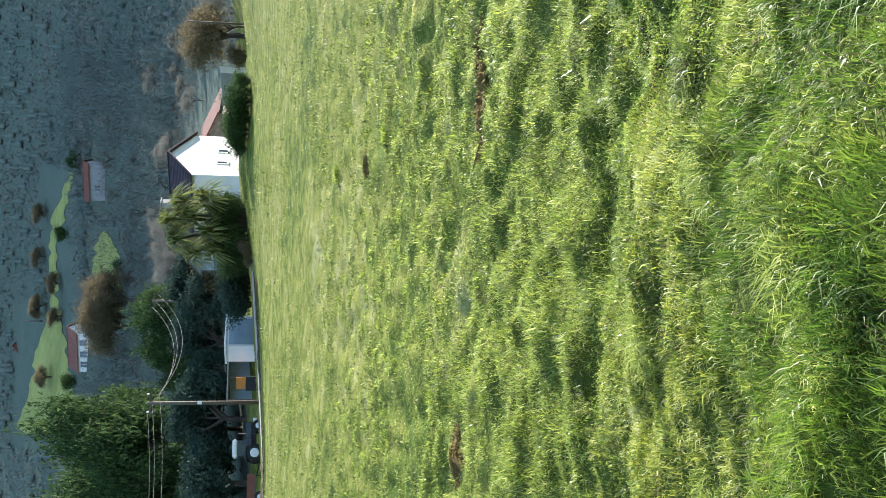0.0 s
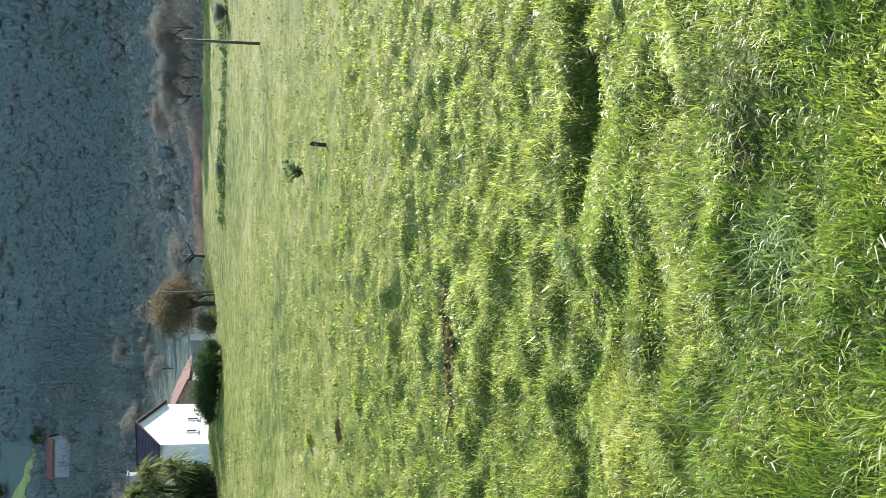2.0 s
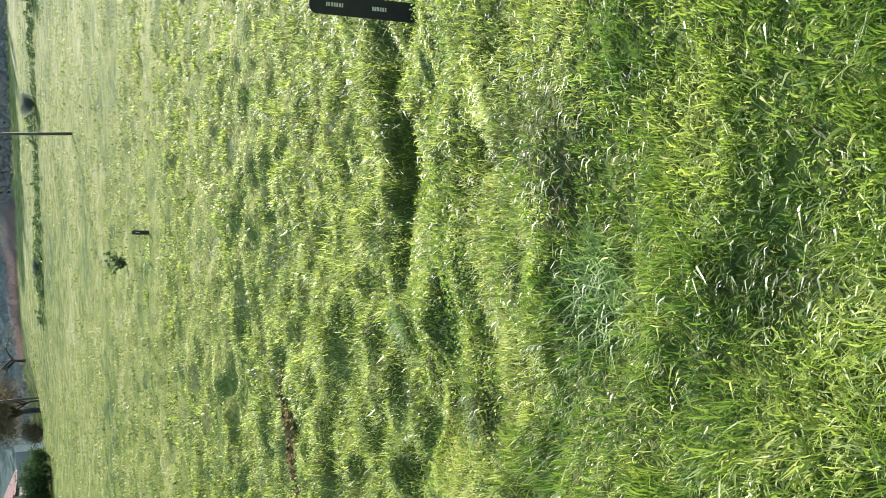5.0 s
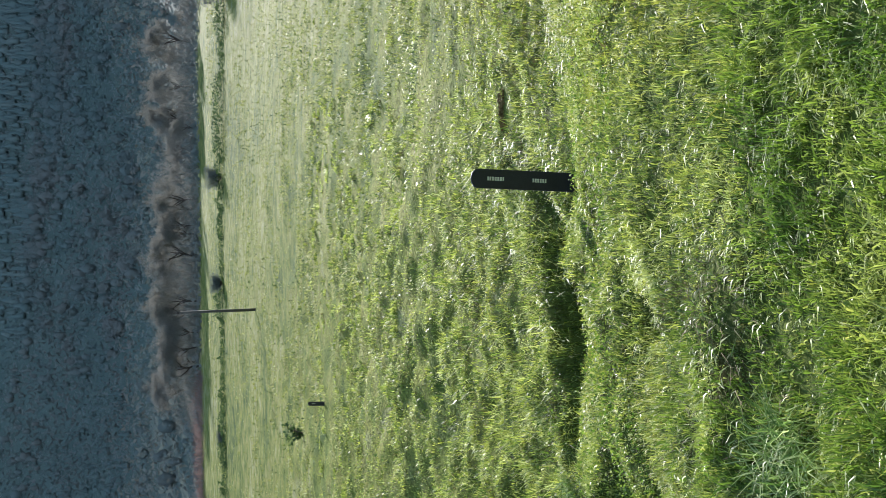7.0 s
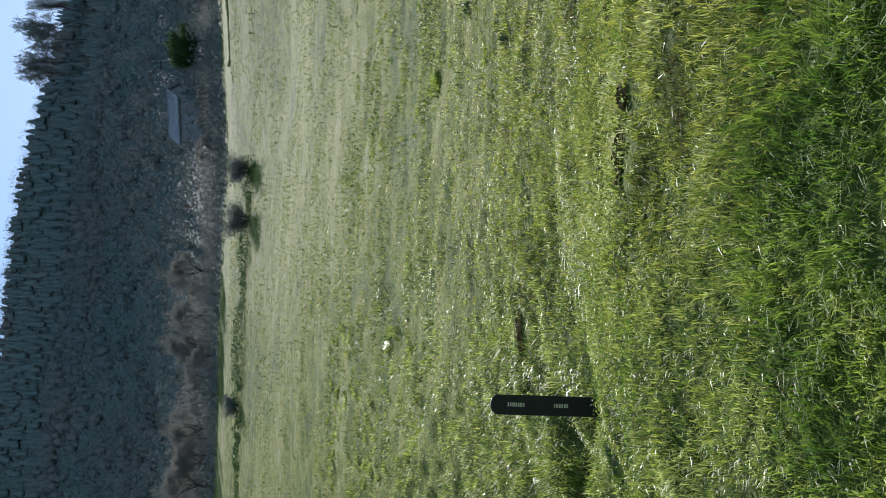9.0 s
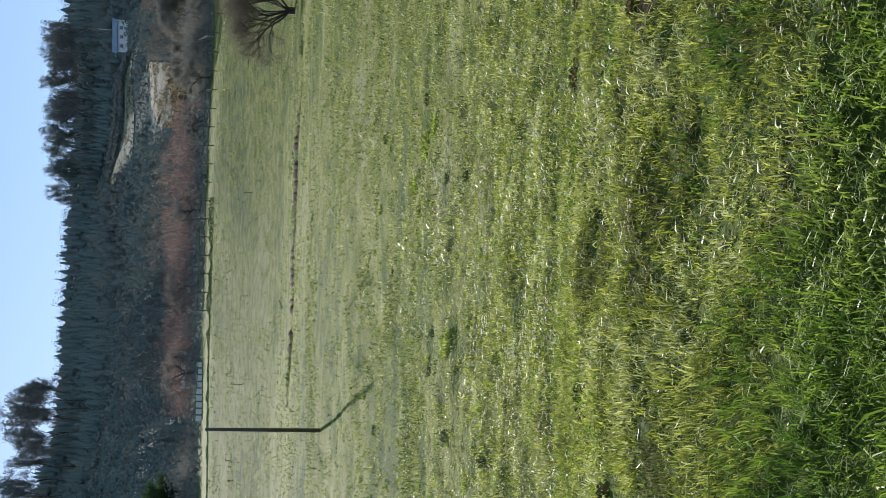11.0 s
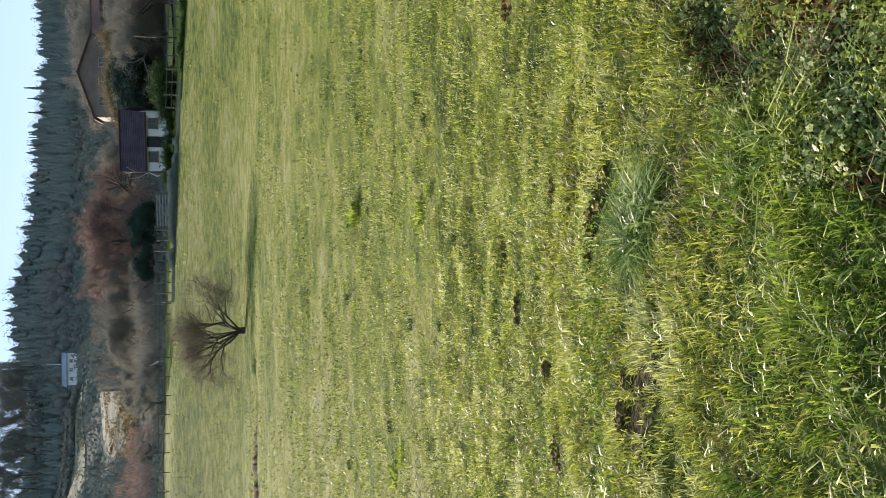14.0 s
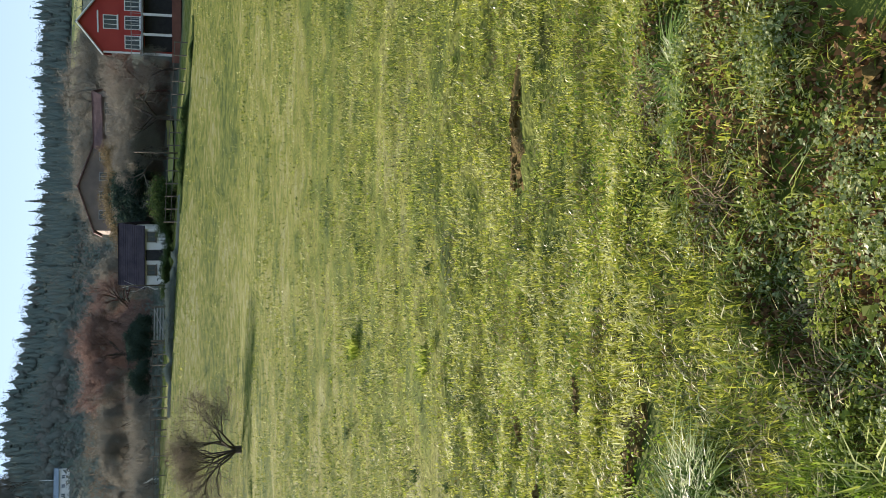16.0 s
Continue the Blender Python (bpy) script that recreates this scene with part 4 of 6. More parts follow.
# ahead: misty bare trees and red-stemmed scrub behind the rim
BARE = "leafless grey-brown tree in morning haze"
grove("grey_a", 9, -1.2, 8.6, 94, 106, 5.2, 6.4, 0.95, BARE, "bare_tree", group="bare trees beyond the rim")
grove("grey_a", 9, 8.6, 20, 92, 106, 4.6, 6.2, 0.85, BARE, "bare_tree", group="bare trees beyond the rim")
grove("grey_b", 5, -1, 18, 97, 103, 4.2, 5.4, 1.0, BARE, "bare_tree", group="bare trees beyond the rim")
plant("grey_b", -8.4, 88, 3.4, 1.1, BARE, "bare_tree", turn=1.0)
plant("golden", -11.1, 84, 5.8, 0.95, "bushy brown-leaved tree behind a pole", "autumn_tree", turn=2.0)
plant("grey_a", -10.6, 85, 4.5, 0.9, BARE, "bare_tree", turn=3.0)
plant("gold_shrub", -12.35, 82, 1.7, 1.1, "bright yellow-leaved shrub beside a wall", "yellow_shrub", "shrub")

# left: garden and dark trees round the houses
EVER = "dark evergreen tree shading the yard"
grove("ever", 9, -34.5, -24.5, 94, 103, 4.0, 6.3, 0.95, EVER, "evergreen_tree", group="yard evergreens")
grove("oak", 6, -31, -25.6, 104, 112, 5.6, 8.2, 0.75, "leafy green tree lit from behind the yard", "leafy_tree", group="yard trees")
grove("oak", 7, -39.5, -31.5, 112, 128, 9.0, 13.5, 0.6, "tall green leafy tree on the slope", "leafy_tree", group="slope trees")
grove("ever", 8, -41, -32.6, 92, 100, 3.4, 6.0, 1.0, EVER, "evergreen_tree", group="yard evergreens")
grove("dark_shrub", 7, -24.2, -20.4, 75, 78, 3.0, 4.4, 1.0, "dense dark green garden shrub", "garden_shrub", "shrub", "garden shrubs")
grove("dark_shrub", 8, -17.9, -13.4, 70.5, 73, 2.8, 3.6, 1.2, "rounded green shrub at the field's edge", "garden_shrub", "shrub", "garden shrubs")
grove("gold_shrub", 3, -24.4, -23.0, 72, 74, 2.0, 2.5, 1.2, "low rusty-leaved shrub by the lane", "rusty_shrub", "shrub")
grove("grey_b", 3, -27, -21.5, 122, 130, 6.5, 7.6, 1.0, BARE, "bare_tree", group="bare trees on the slope")
grove("grey_a", 3, -14, -9, 125, 138, 5.5, 7.0, 0.9, BARE, "bare_tree", group="bare trees on the slope")
grove("golden", 3, -28.2, -26.0, 168, 176, 10.2, 11.2, 1.0, "brown-leaved tree on the hillside", "autumn_tree")
for k in range(34):  # scrub and saplings between the hillside houses
    a, r = rt.uniform(-26, -12), rt.uniform(110, 176)
    plant(("grey_b", "grey_a")[k % 2], a, r, rt.uniform(1.8, 3.6), rt.uniform(0.9, 1.3), "small brownish sapling among hillside scrub", "sapling", "tree", "hillside saplings", turn=rt.uniform(0, 6))
for a, r in ((-33.8, 214), (-32.4, 209), (-30.9, 212), (-30.6, 231), (-27.2, 222), (-26.6, 236), (-25.4, 221), (-23.9, 234), (-22.6, 212), (-21.4, 228), (-26.2, 176), (-24.4, 174)):
    plant("shrub" if r < 215 else "golden", a, r, rt.uniform(2.4, 4.2), 1.2, "brownish tree at the edge of a hill pasture", "hedge_tree", "tree", "pasture hedge trees", turn=r)
plant("oak", -18.4, 196, 3.6, 0.9, "pale green tree beside the hill house", "leafy_tree")

plant("yew_shrub", -21.9, 76.5, height_of(4.4, 76.5) - ground_at(-21.9, 76.5).z, 0.95, "dense dark evergreen shrub under a palm", "garden_shrub", "shrub", "garden shrubs")
grove("yew_shrub", 6, -26.6, -22.6, 79, 84, 2.9, 3.8, 1.2, "dense dark evergreen shrub shading the garden", "garden_shrub", "shrub", "garden shrubs")
plant("gold_shrub", -25.0, 96, height_of(4.6, 96) - ground_at(-25.0, 96).z, 0.9, "bright yellow-green leafy shrub below a window", "yellow_shrub", "shrub")

# right: scrub, evergreens and bare trees between the houses
BROWN = "leafless brown tree beyond the field fence"
grove("grey_b", 4, 38, 54, 98, 106, 4.0, 5.2, 1.1, BROWN, "bare_tree", group="bare trees on the right")
grove("grey_a", 6, 55.5, 63.5, 96, 108, 5.2, 6.9, 0.9, BROWN, "bare_tree", group="bare trees on the right")
grove("grey_b", 4, 55, 63, 92, 98, 4.2, 5.4, 1.1, BROWN, "bare_tree", group="bare trees on the right")
grove("red_a", 6, 62.6, 67.8, 104, 112, 6.6, 8.0, 0.9, "tall leafless tree with red twigs", "red_tree", group="red trees")
grove("ever", 4, 63.4, 66.6, 94, 98, 4.3, 5.1, 1.1, "low dark evergreen beside a paddock fence", "evergreen_tree")
grove("grey_a", 5, 67, 72, 110, 122, 5.6, 6.8, 0.9, BROWN, "bare_tree", group="bare trees on the right")
grove("grey_b", 7, 72.6, 81.2, 96, 106, 4.4, 6.1, 1.0, BROWN, "bare_tree", group="bare trees on the right")
grove("ever", 6, 72.6, 74.9, 99, 105, 4.9, 5.7, 1.0, "dark evergreen tree among bare ones", "evergreen_tree")
grove("dark_shrub", 6, 68.4, 72.2, 86, 88, 2.8, 3.1, 1.6, "clipped dark hedge shrub before a barn", "hedge_shrub", "shrub", "barn hedge")
grove("dark_shrub", 4, 72.2, 74.6, 86, 88, 3.3, 3.7, 1.5, "clipped dark hedge shrub before a barn", "hedge_shrub", "shrub", "barn hedge")
grove("grey_b", 6, 72, 82, 128, 150, 7.0, 8.3, 1.0, BROWN, "bare_tree", group="bare trees on the right")
grove("cypress", 1, 35.15, 35.25, 108, 109, 5.0, 5.1, 1.9, "dark conical evergreen behind a slim pole", "evergreen_tree")
grove("oak", 2, 31.0, 33.2, 108, 111, 5.2, 5.6, 1.0, "rounded tree rimmed with light", "leafy_tree")
grove("grey_b", 3, 26, 30, 96, 104, 4.0, 4.6, 1.0, BARE, "bare_tree")
t = thing("pale_tree", ground_at(68.75, 93), -68.75, "thin pale-barked leaning tree, sunlit and leafless", "tree")
V, F = tubes([((0, 0, -0.2), (-0.2, 0, 1.0), 0.07, 0.06), ((-0.2, 0, 1.0), (0.12, 0, 1.7), 0.06, 0.05), ((0.12, 0, 1.7), (0.2, 0.1, 2.9), 0.05, 0.035), ((0.2, 0.1, 2.9), (-0.1, 0.1, 4.0), 0.035, 0.015)], 7)
mesh_np("trunk", V, F, M_palebark, t, smooth=True)
V, F = tubes([((0.12, 0, 1.7), (-0.35, 0.2, 2.6), 0.035, 0.02), ((-0.35, 0.2, 2.6), (-0.5, 0.2, 3.5), 0.02, 0.008), ((0.2, 0.1, 2.9), (0.6, 0, 3.7), 0.02, 0.008)], 5)
mesh_np("limbs", V, F, M_palebark, t, smooth=True)
t = thing("broken_branch", ground_at(58.0, 92), -58, "bent pale broken branch standing in bare scrub", "branch")
V, F = tubes([((0.2, 0, -0.1), (0.2, 0, 0.62), 0.07, 0.08), ((0.2, 0, 0.6), (-0.02, 0, 0.95), 0.09, 0.07), ((-0.02, 0, 0.93), (-0.16, 0, 1.3), 0.05, 0.02)], 7)
mesh_np("stem", V, F, M_palebark, t, smooth=True)
EUC = "tall open-crowned eucalyptus on the skyline"
grove("euc", 15, 49.0, 58.3, 246, 268, 11.2, 12.3, 0.62, EUC, "eucalyptus", group="skyline eucalyptus")
grove("euc", 6, 34.8, 38.2, 246, 262, 12.0, 13.9, 0.55, EUC, "eucalyptus", group="skyline eucalyptus")
grove("euc", 5, 30.0, 34, 250, 268, 12.6, 13.8, 0.55, EUC, "eucalyptus", group="skyline eucalyptus")
grove("fir", 5, 69.5, 74, 272, 290, 9.9, 10.2, 0.8, "tall conifer on the skyline", "conifer", group="skyline conifers")


# thickets of upright bare stems, too many to count
def thicket(name, az0, az1, r0, r1, h0, h1, n, mat, label, lump=1.2):
    rg = np.random.RandomState(int(abs(az0) * 31 + r0))
    n = int(n * 1.1)
    a = az0 + (az1 - az0) * rg.rand(n)
    r = r0 + (r1 - r0) * rg.rand(n)
    x, y = r * np.sin(np.radians(a)), r * np.cos(np.radians(a))
    k = np.clip(vnoise(x, y, lump * 2.0, 31) * 1.5 - 0.2, 0.1, 1) * np.clip(np.minimum(a - az0, az1 - a) / min(2.5, (az1 - az0) * 0.2), 0.12, 1)
    base = np.stack([x, y, terrain(x, y) + (h0 + (h1 - h0) * k) * rg.rand(n) ** 1.3 * 0.75], -1)
    ln = (0.5 + 0.7 * rg.rand(n)) * (0.4 + 0.35 * k * h1 / 2)
    d = np.stack([rg.normal(size=n) * 0.6, rg.normal(size=n) * 0.6, 0.3 + rg.rand(n)], -1)
    s = np.stack([np.cos(np.radians(a)), -np.sin(np.radians(a)), 0 * a], -1) * (0.014 * (r / 100) ** 2)[:, None]
    tip = base + d * ln[:, None]
    V = np.stack([base - s, base + s, tip], 1).reshape(-1, 3)
    return tagged(mesh_np(name, V, np.arange(3 * n).reshape(-1, 3), mat), label, "thicket", kind="stuff")


RED = "thicket of reddish bare stems beyond the pasture"
GREY = "thicket of grey-brown bare twigs in haze"
thicket("scrub_thicket", 36.5, 54.5, 97, 128, 1.2, 3.0, 26000, M_redtwig, RED)
thicket("scrub_thicket", -8.5, 0.5, 88, 94, 0.3, 0.8, 4000, M_redtwig, RED)
thicket("scrub_thicket", -3.0, 20, 92, 108, 0.8, 3.2, 14000, M_twig, GREY, 4.0)
thicket("scrub_thicket", 20, 36, 96, 106, 0.8, 2.0, 9000, M_twig, GREY, 1.5)
thicket("scrub_thicket", 54.5, 63.5, 92, 106, 1.2, 3.4, 15000, M_twig, GREY, 1.6)
thicket("scrub_thicket", 62.4, 68.0, 103, 112, 3.0, 6.0, 12000, M_redtwig, RED, 2.0)
thicket("scrub_thicket", 70.5, 80.5, 108, 119, 1.8, 5.5, 22000, M_browntwig, GREY, 2.5)
thicket("scrub_thicket", 67.0, 72.5, 108, 118, 1.5, 3.5, 7000, M_twig, GREY, 1.5)
grove("golden", 4, 72.2, 75.6, 109, 114, 6.0, 6.6, 1.1, "olive-brown leafy tree before a farmhouse", "autumn_tree")
thicket("scrub_thicket", 72.6, 81.4, 103, 111, 1.2, 4.6, 20000, M_browntwig, GREY, 1.6)
thicket("scrub_thicket", 36.5, 52.6, 106, 152, 1.0, 2.6, 15000, M_browntwig, GREY, 2.0)
thicket("scrub_thicket", 56.6, 64, 106, 165, 1.2, 3.2, 19000, M_browntwig, GREY, 2.0)
thicket("scrub_thicket", -28, -19.5, 114, 172, 1.0, 2.8, 12000, M_browntwig, GREY, 2.0)
thicket("scrub_thicket", -32, -12, 112, 205, 1.0, 2.6, 16000, M_browntwig, GREY, 2.0)


# rough growth along the rim
def hedge_band(name, az0, az1, r, h, width, n, mat, size, label):
    rg = np.random.RandomState(int(az0 * 7 + 999))
    a = az0 + (az1 - az0) * rg.rand(n)
    lump = np.clip((vnoise(a, a * 0, 0.5, 9) * 0.5 + vnoise(a, a * 0, 2.3, 10) * 0.8 - 0.58) * 2.8, 0.0, 1)
    rr = r + (rg.rand(n) - 0.5) * width
    x, y = rr * np.sin(np.radians(a)), rr * np.cos(np.radians(a))
    z = terrain(x, y) + h * lump * rg.rand(n) ** 0.8
    V, F = clumps(np.stack([x, y, z], -1), size, rg, 0.0, 0.26, True)
    return tagged(mesh_np(name, V, F, mat), label, "hedge", kind="stuff")


hedge_band("rim_growth", -6.5, 26, 69, 0.55, 3.4, 6000, M_bush, 0.19, "low dark brambles and rough grass along the field's rim")
hedge_band("rim_growth", 31, 49, 81, 0.35, 2.0, 6000, M_bush, 0.14, "low dark brambles and rough grass along the field's rim")
hedge_band("rim_growth", 61.5, 74, 81, 0.7, 3.0, 12000, M_hazefir, 0.22, "dark rough growth under the paddock fence")
hedge_band("rim_growth", 73, 84, 79, 0.5, 1.4, 8000, M_bush, 0.2, "low dark brambles and rough grass along the field's rim")
hedge_band("rim_growth", -38, -25, 70, 0.25, 1.6, 3000, M_goldbush, 0.16, "rusty rough grass along the lane")
grove("bramble", 5, -5, 31, 68, 70, 2.2, 2.6, 1.4, "dark bramble clump on the rim", "bramble", "shrub", "brambles")


# cordyline: short trunks with great fans of long strap leaves
def cordyline(az, r, el):
    p = ground_at(az, r)
    t = thing("cordyline_palm", p, -az, "green cordyline palm with drooping strap leaves", "palm")
    rg = np.random.RandomState(8)
    H = height_of(el, r) - p.z
    heads = [Vector((0.1, 0, H)), Vector((1.5, 0.2, H * 0.86)), Vector((-1.4, -0.3, H * 0.9)), Vector((0.4, -0.6, H * 0.7)), Vector((-2.4, 0.1, H * 0.66)), Vector((1.9, -0.7, H * 0.5)), Vector((-0.8, -0.9, H * 0.45)), Vector((-2.0, -0.6, H * 0.38))]
    for hd in heads:
        part("trunk", rod(bmesh.new(), (hd.x * 0.2, hd.y * 0.2, -0.2), hd, 0.17, 0.09, 9), M_bark, t, smooth=True)
    for hd in heads:
        n = 190
        a, up = rg.rand(n) * 6.28, rg.rand(n) * 1.75 - 0.45
        ln = 1.3 + 0.8 * rg.rand(n)
        d = np.stack([np.cos(a) * np.cos(up), np.sin(a) * np.cos(up), np.sin(up)], -1)
        s = np.stack([-np.sin(a), np.cos(a), 0 * a], -1) * 0.05
        o = np.array(hd)
        m = o + d * (ln * 0.6)[:, None]
        tip = o + d * ln[:, None] - np.array([0, 0, 1]) * (0.45 * ln)[:, None]
        V = np.stack([o - s * 0.5 + 0 * m, o + s * 0.5 + 0 * m, m + s, m - s, tip + s * 0.1, tip - s * 0.1], 1).reshape(-1, 3)
        k = np.arange(n)[:, None] * 6
        mesh_np("rosette", V, np.concatenate([k + [0, 1, 2, 3], k + [3, 2, 4, 5]], 0), M_strap, t)


cordyline(-21.7, 75.5, 6.0)


# ---- open ground past the rim: draped strips ----
def drape(name, az0, az1, r0, r1, mat, label, lift=0.06, category="ground", na=60, nr=14, ragged=0.0):
    """A strip of other ground laid over the land between two bearings; r0 and r1 give its near and far side at both ends."""
    A = np.linspace(az0, az1, na)
    u = np.linspace(0, 1, na)
    ra, rb = r0[0] + (r0[1] - r0[0]) * u, r1[0] + (r1[1] - r1[0]) * u
    if ragged:  # tapers to its ends
        mid_, e = (ra + rb) / 2, np.clip(np.minimum(u, 1 - u) * 5, 0.03, 1) ** 0.6
        ra, rb = mid_ + (ra - mid_) * e, mid_ + (rb - mid_) * e
        ra = ra + (vnoise(A, 0 * A, 0.7, 21) - 0.5) * ragged
        rb = rb + (vnoise(A, 0 * A, 0.7, 22) - 0.5) * ragged
    w = np.linspace(0, 1, nr)[:, None]
    R = ra[None] * (1 - w) + rb[None] * w
    X, Y = R * np.sin(np.radians(A))[None], R * np.cos(np.radians(A))[None]
    Z = terrain(X, Y) + lift
    V = np.stack([X, Y, Z], -1).reshape(-1, 3)
    i, j = np.meshgrid(np.arange(nr - 1), np.arange(na - 1), indexing="ij")
    F = np.stack([i * na + j, i * na + j + 1, (i + 1) * na + j + 1, (i + 1) * na + j], -1).reshape(-1, 4)
    return tagged(mesh_np(name, V, F, mat, smooth=True), label, category, kind="structure")


drape("road", -41, -24.6, (67.5, 73), (70.5, 75.5), M_lane, "pale gravel lane along the foot of the field", category="lane")


def wheel_rut():
    """A muddy cut of uneven width that comes and goes in the turf."""
    A = np.linspace(38, 56, 700)
    R = rut_line(A)
    W = np.clip(vnoise(A, 0 * A, 0.8, 52) * 1.3 + vnoise(A, 0 * A, 0.22, 53) * 0.7 - 0.30, 0, 1) * np.clip(np.minimum(A - 38, 56 - A) / 2.5, 0, 1)
    rows = []
    for dr, up in ((-0.7, 0.0), (-0.3, 0.17), (0.0, 0.21), (0.4, 0.17), (1.0, 0.0)):
        r = R + dr * W
        x, y = r * np.sin(np.radians(A)), r * np.cos(np.radians(A))
        rows.append(np.stack([x, y, terrain(x, y) + up * W - 0.02], -1))
    n = len(A)
    i, j = np.meshgrid(np.arange(4), np.arange(n - 1), indexing="ij")
    F = np.stack([i * n + j, i * n + j + 1, (i + 1) * n + j + 1, (i + 1) * n + j], -1).reshape(-1, 4)
    tagged(mesh_np("wheel_rut", np.concatenate(rows), F, M_mud, smooth=True), "dark muddy wheel rut across the pasture", "rut", kind="structure")


wheel_rut()
rg = np.random.RandomState(91)
a = 37 + 25 * rg.rand(5200)
a = a[vnoise(a, 0 * a, 0.7, 55) + 0.3 * rg.rand(len(a)) > 0.72]
r = rut_line(a) + rg.normal(size=len(a)) * 0.5 + 0.1
x, y = r * np.sin(np.radians(a)), r * np.cos(np.radians(a))
V, F = blades(np.stack([x, y, terrain(x, y)], -1), 0.05 + 0.09 * rg.rand(len(a)), np.full(len(a), 0.035), rg, 0.7, simple=True)
tagged(mesh_np("rut_grass", V, F, M_bush), "dark rough grass along a wheel rut", "grass", kind="stuff")
drape("pasture_right", 79, 92, (240, 242), (258, 260), M_hillgrass, "bright green pasture on the far slope", 0.2, ragged=5)


def slope_patch(name, at, near, far, mat, label, rough=6):
    """Open ground on the slope between two uneven edges, given by distance at a few bearings."""
    A = np.linspace(at[0], at[-1], 90)
    w = np.linspace(0, 1, 24)[:, None]
    ra = np.interp(A, at, near) + (vnoise(A, 0 * A, 0.35, 61) - 0.5) * rough
    rb = np.interp(A, at, far) + (vnoise(A, 0 * A, 0.35, 62) - 0.5) * rough
    R = ra[None] * (1 - w) + np.maximum(ra + 0.4, rb)[None] * w
    X, Y = R * np.sin(np.radians(A))[None], R * np.cos(np.radians(A))[None]
    V = np.stack([X, Y, terrain(X, Y) + 0.15], -1).reshape(-1, 3)
    i, j = np.meshgrid(np.arange(23), np.arange(89), indexing="ij")
    F = np.stack([i * 90 + j, i * 90 + j + 1, (i + 1) * 90 + j + 1, (i + 1) * 90 + j], -1).reshape(-1, 4)
    return tagged(mesh_np(name, V, F, mat, smooth=True), label, "ground", kind="structure")


slope_patch("pasture_upper", (-33.7, -33.2, -31.6, -30.4, -28.5, -26.9), (228, 212, 212, 216, 220, 224), (250, 257, 250, 245, 243, 233), M_hillgrass, "bright green pasture on the hillside")
slope_patch("pasture_middle", (-26.8, -25, -23.4, -22, -20.2, -19.1), (227, 224, 222, 215, 209, 206), (232, 231, 230, 225, 214, 209), M_hillgrass, "narrow green strip of pasture on the hillside")
slope_patch("paddock_strip", (74.7, 75.2, 77.5, 78.4), (90, 89, 94, 97), (95, 97, 101.5, 103), M_hillgrass, "sunlit strip of green paddock behind the fence", 1.0)
slope_patch("pasture_lower", (-28.6, -27.2, -25.3, -23.4, -22.4), (189, 181, 179, 177, 182), (192, 192, 194, 192, 186), M_hillgrass, "bright green strip of pasture below a house")
FELLED_AZ = np.array((48.0, 49.4, 51.3, 53.0, 55.6, 56.95))
FELLED_NEAR, FELLED_FAR = np.array((255, 226, 198, 196, 203, 201)), np.array((258, 251, 244, 232, 224, 203))
rg = np.random.RandomState(63)
for u0, u1 in ((0.0, 0.40), (0.52, 0.66), (0.84, 0.97)):
    d = FELLED_FAR - FELLED_NEAR
    slope_patch("felled_ground", FELLED_AZ, FELLED_NEAR + u0 * d, FELLED_NEAR + u1 * d, M_felled, "pale streaky felled ground and tracks on the slope", 1.5)


def slope_scrub(n, at, near, far, size, lift, mat, label, thin=0.5):
    """Scattered low scrub on open slope ground, in streaks that follow it."""
    a, u = at[0] + (at[-1] - at[0]) * rg.rand(n), rg.rand(n)
    r = np.interp(a, at, near) * (1 - u) + np.interp(a, at, far) * u
    x, y = r * np.sin(np.radians(a)), r * np.cos(np.radians(a))
    ok = vnoise(a * 3, r, 2.5, 65) + 0.3 * rg.rand(n) > thin
    x, y = x[ok], y[ok]
    V, F = clumps(np.stack([x, y, terrain(x, y) + 0.1 + lift * rg.rand(len(x))], -1), size, rg, 0.1, 0.3, True)
    return tagged(mesh_np("slope_scrub", V, F, mat), label, "scrub", kind="stuff")


SCRUB = "dull scrub in streaks between felled tracks"
for u0, u1 in ((0.40, 0.52), (0.66, 0.84)):
    slope_scrub(2600, FELLED_AZ, FELLED_NEAR + u0 * d, FELLED_NEAR + u1 * d, 0.8, 0.9, M_hazewood, SCRUB, 0.15)
slope_scrub(3500, FELLED_AZ, FELLED_NEAR, FELLED_FAR, 0.45, 0.3, M_goldbush, "low brown scrub on felled ground", 0.75)
slope_patch("cut_earth", (52.9, 53.2, 54.6, 56.2, 56.5), (126, 123, 122, 122, 126), (150, 164, 168, 174, 170), M_earth, "pale ribbed cut earth on the slope below the woods")
slope_scrub(5000, (52.9, 53.2, 54.6, 56.2, 56.5), (120, 118, 118, 118, 120), (150, 160, 164, 168, 166), 0.3, 0.25, M_straw, "pale dead grass on the cut earth", 0.6)
slope_scrub(3000, (52.9, 53.2, 54.6, 56.2, 56.5), (118, 116, 116, 116, 118), (134, 136, 138, 140, 138), 0.5, 1.0, M_goldbush, "rough brown growth at the foot of the cut earth", 0.7)


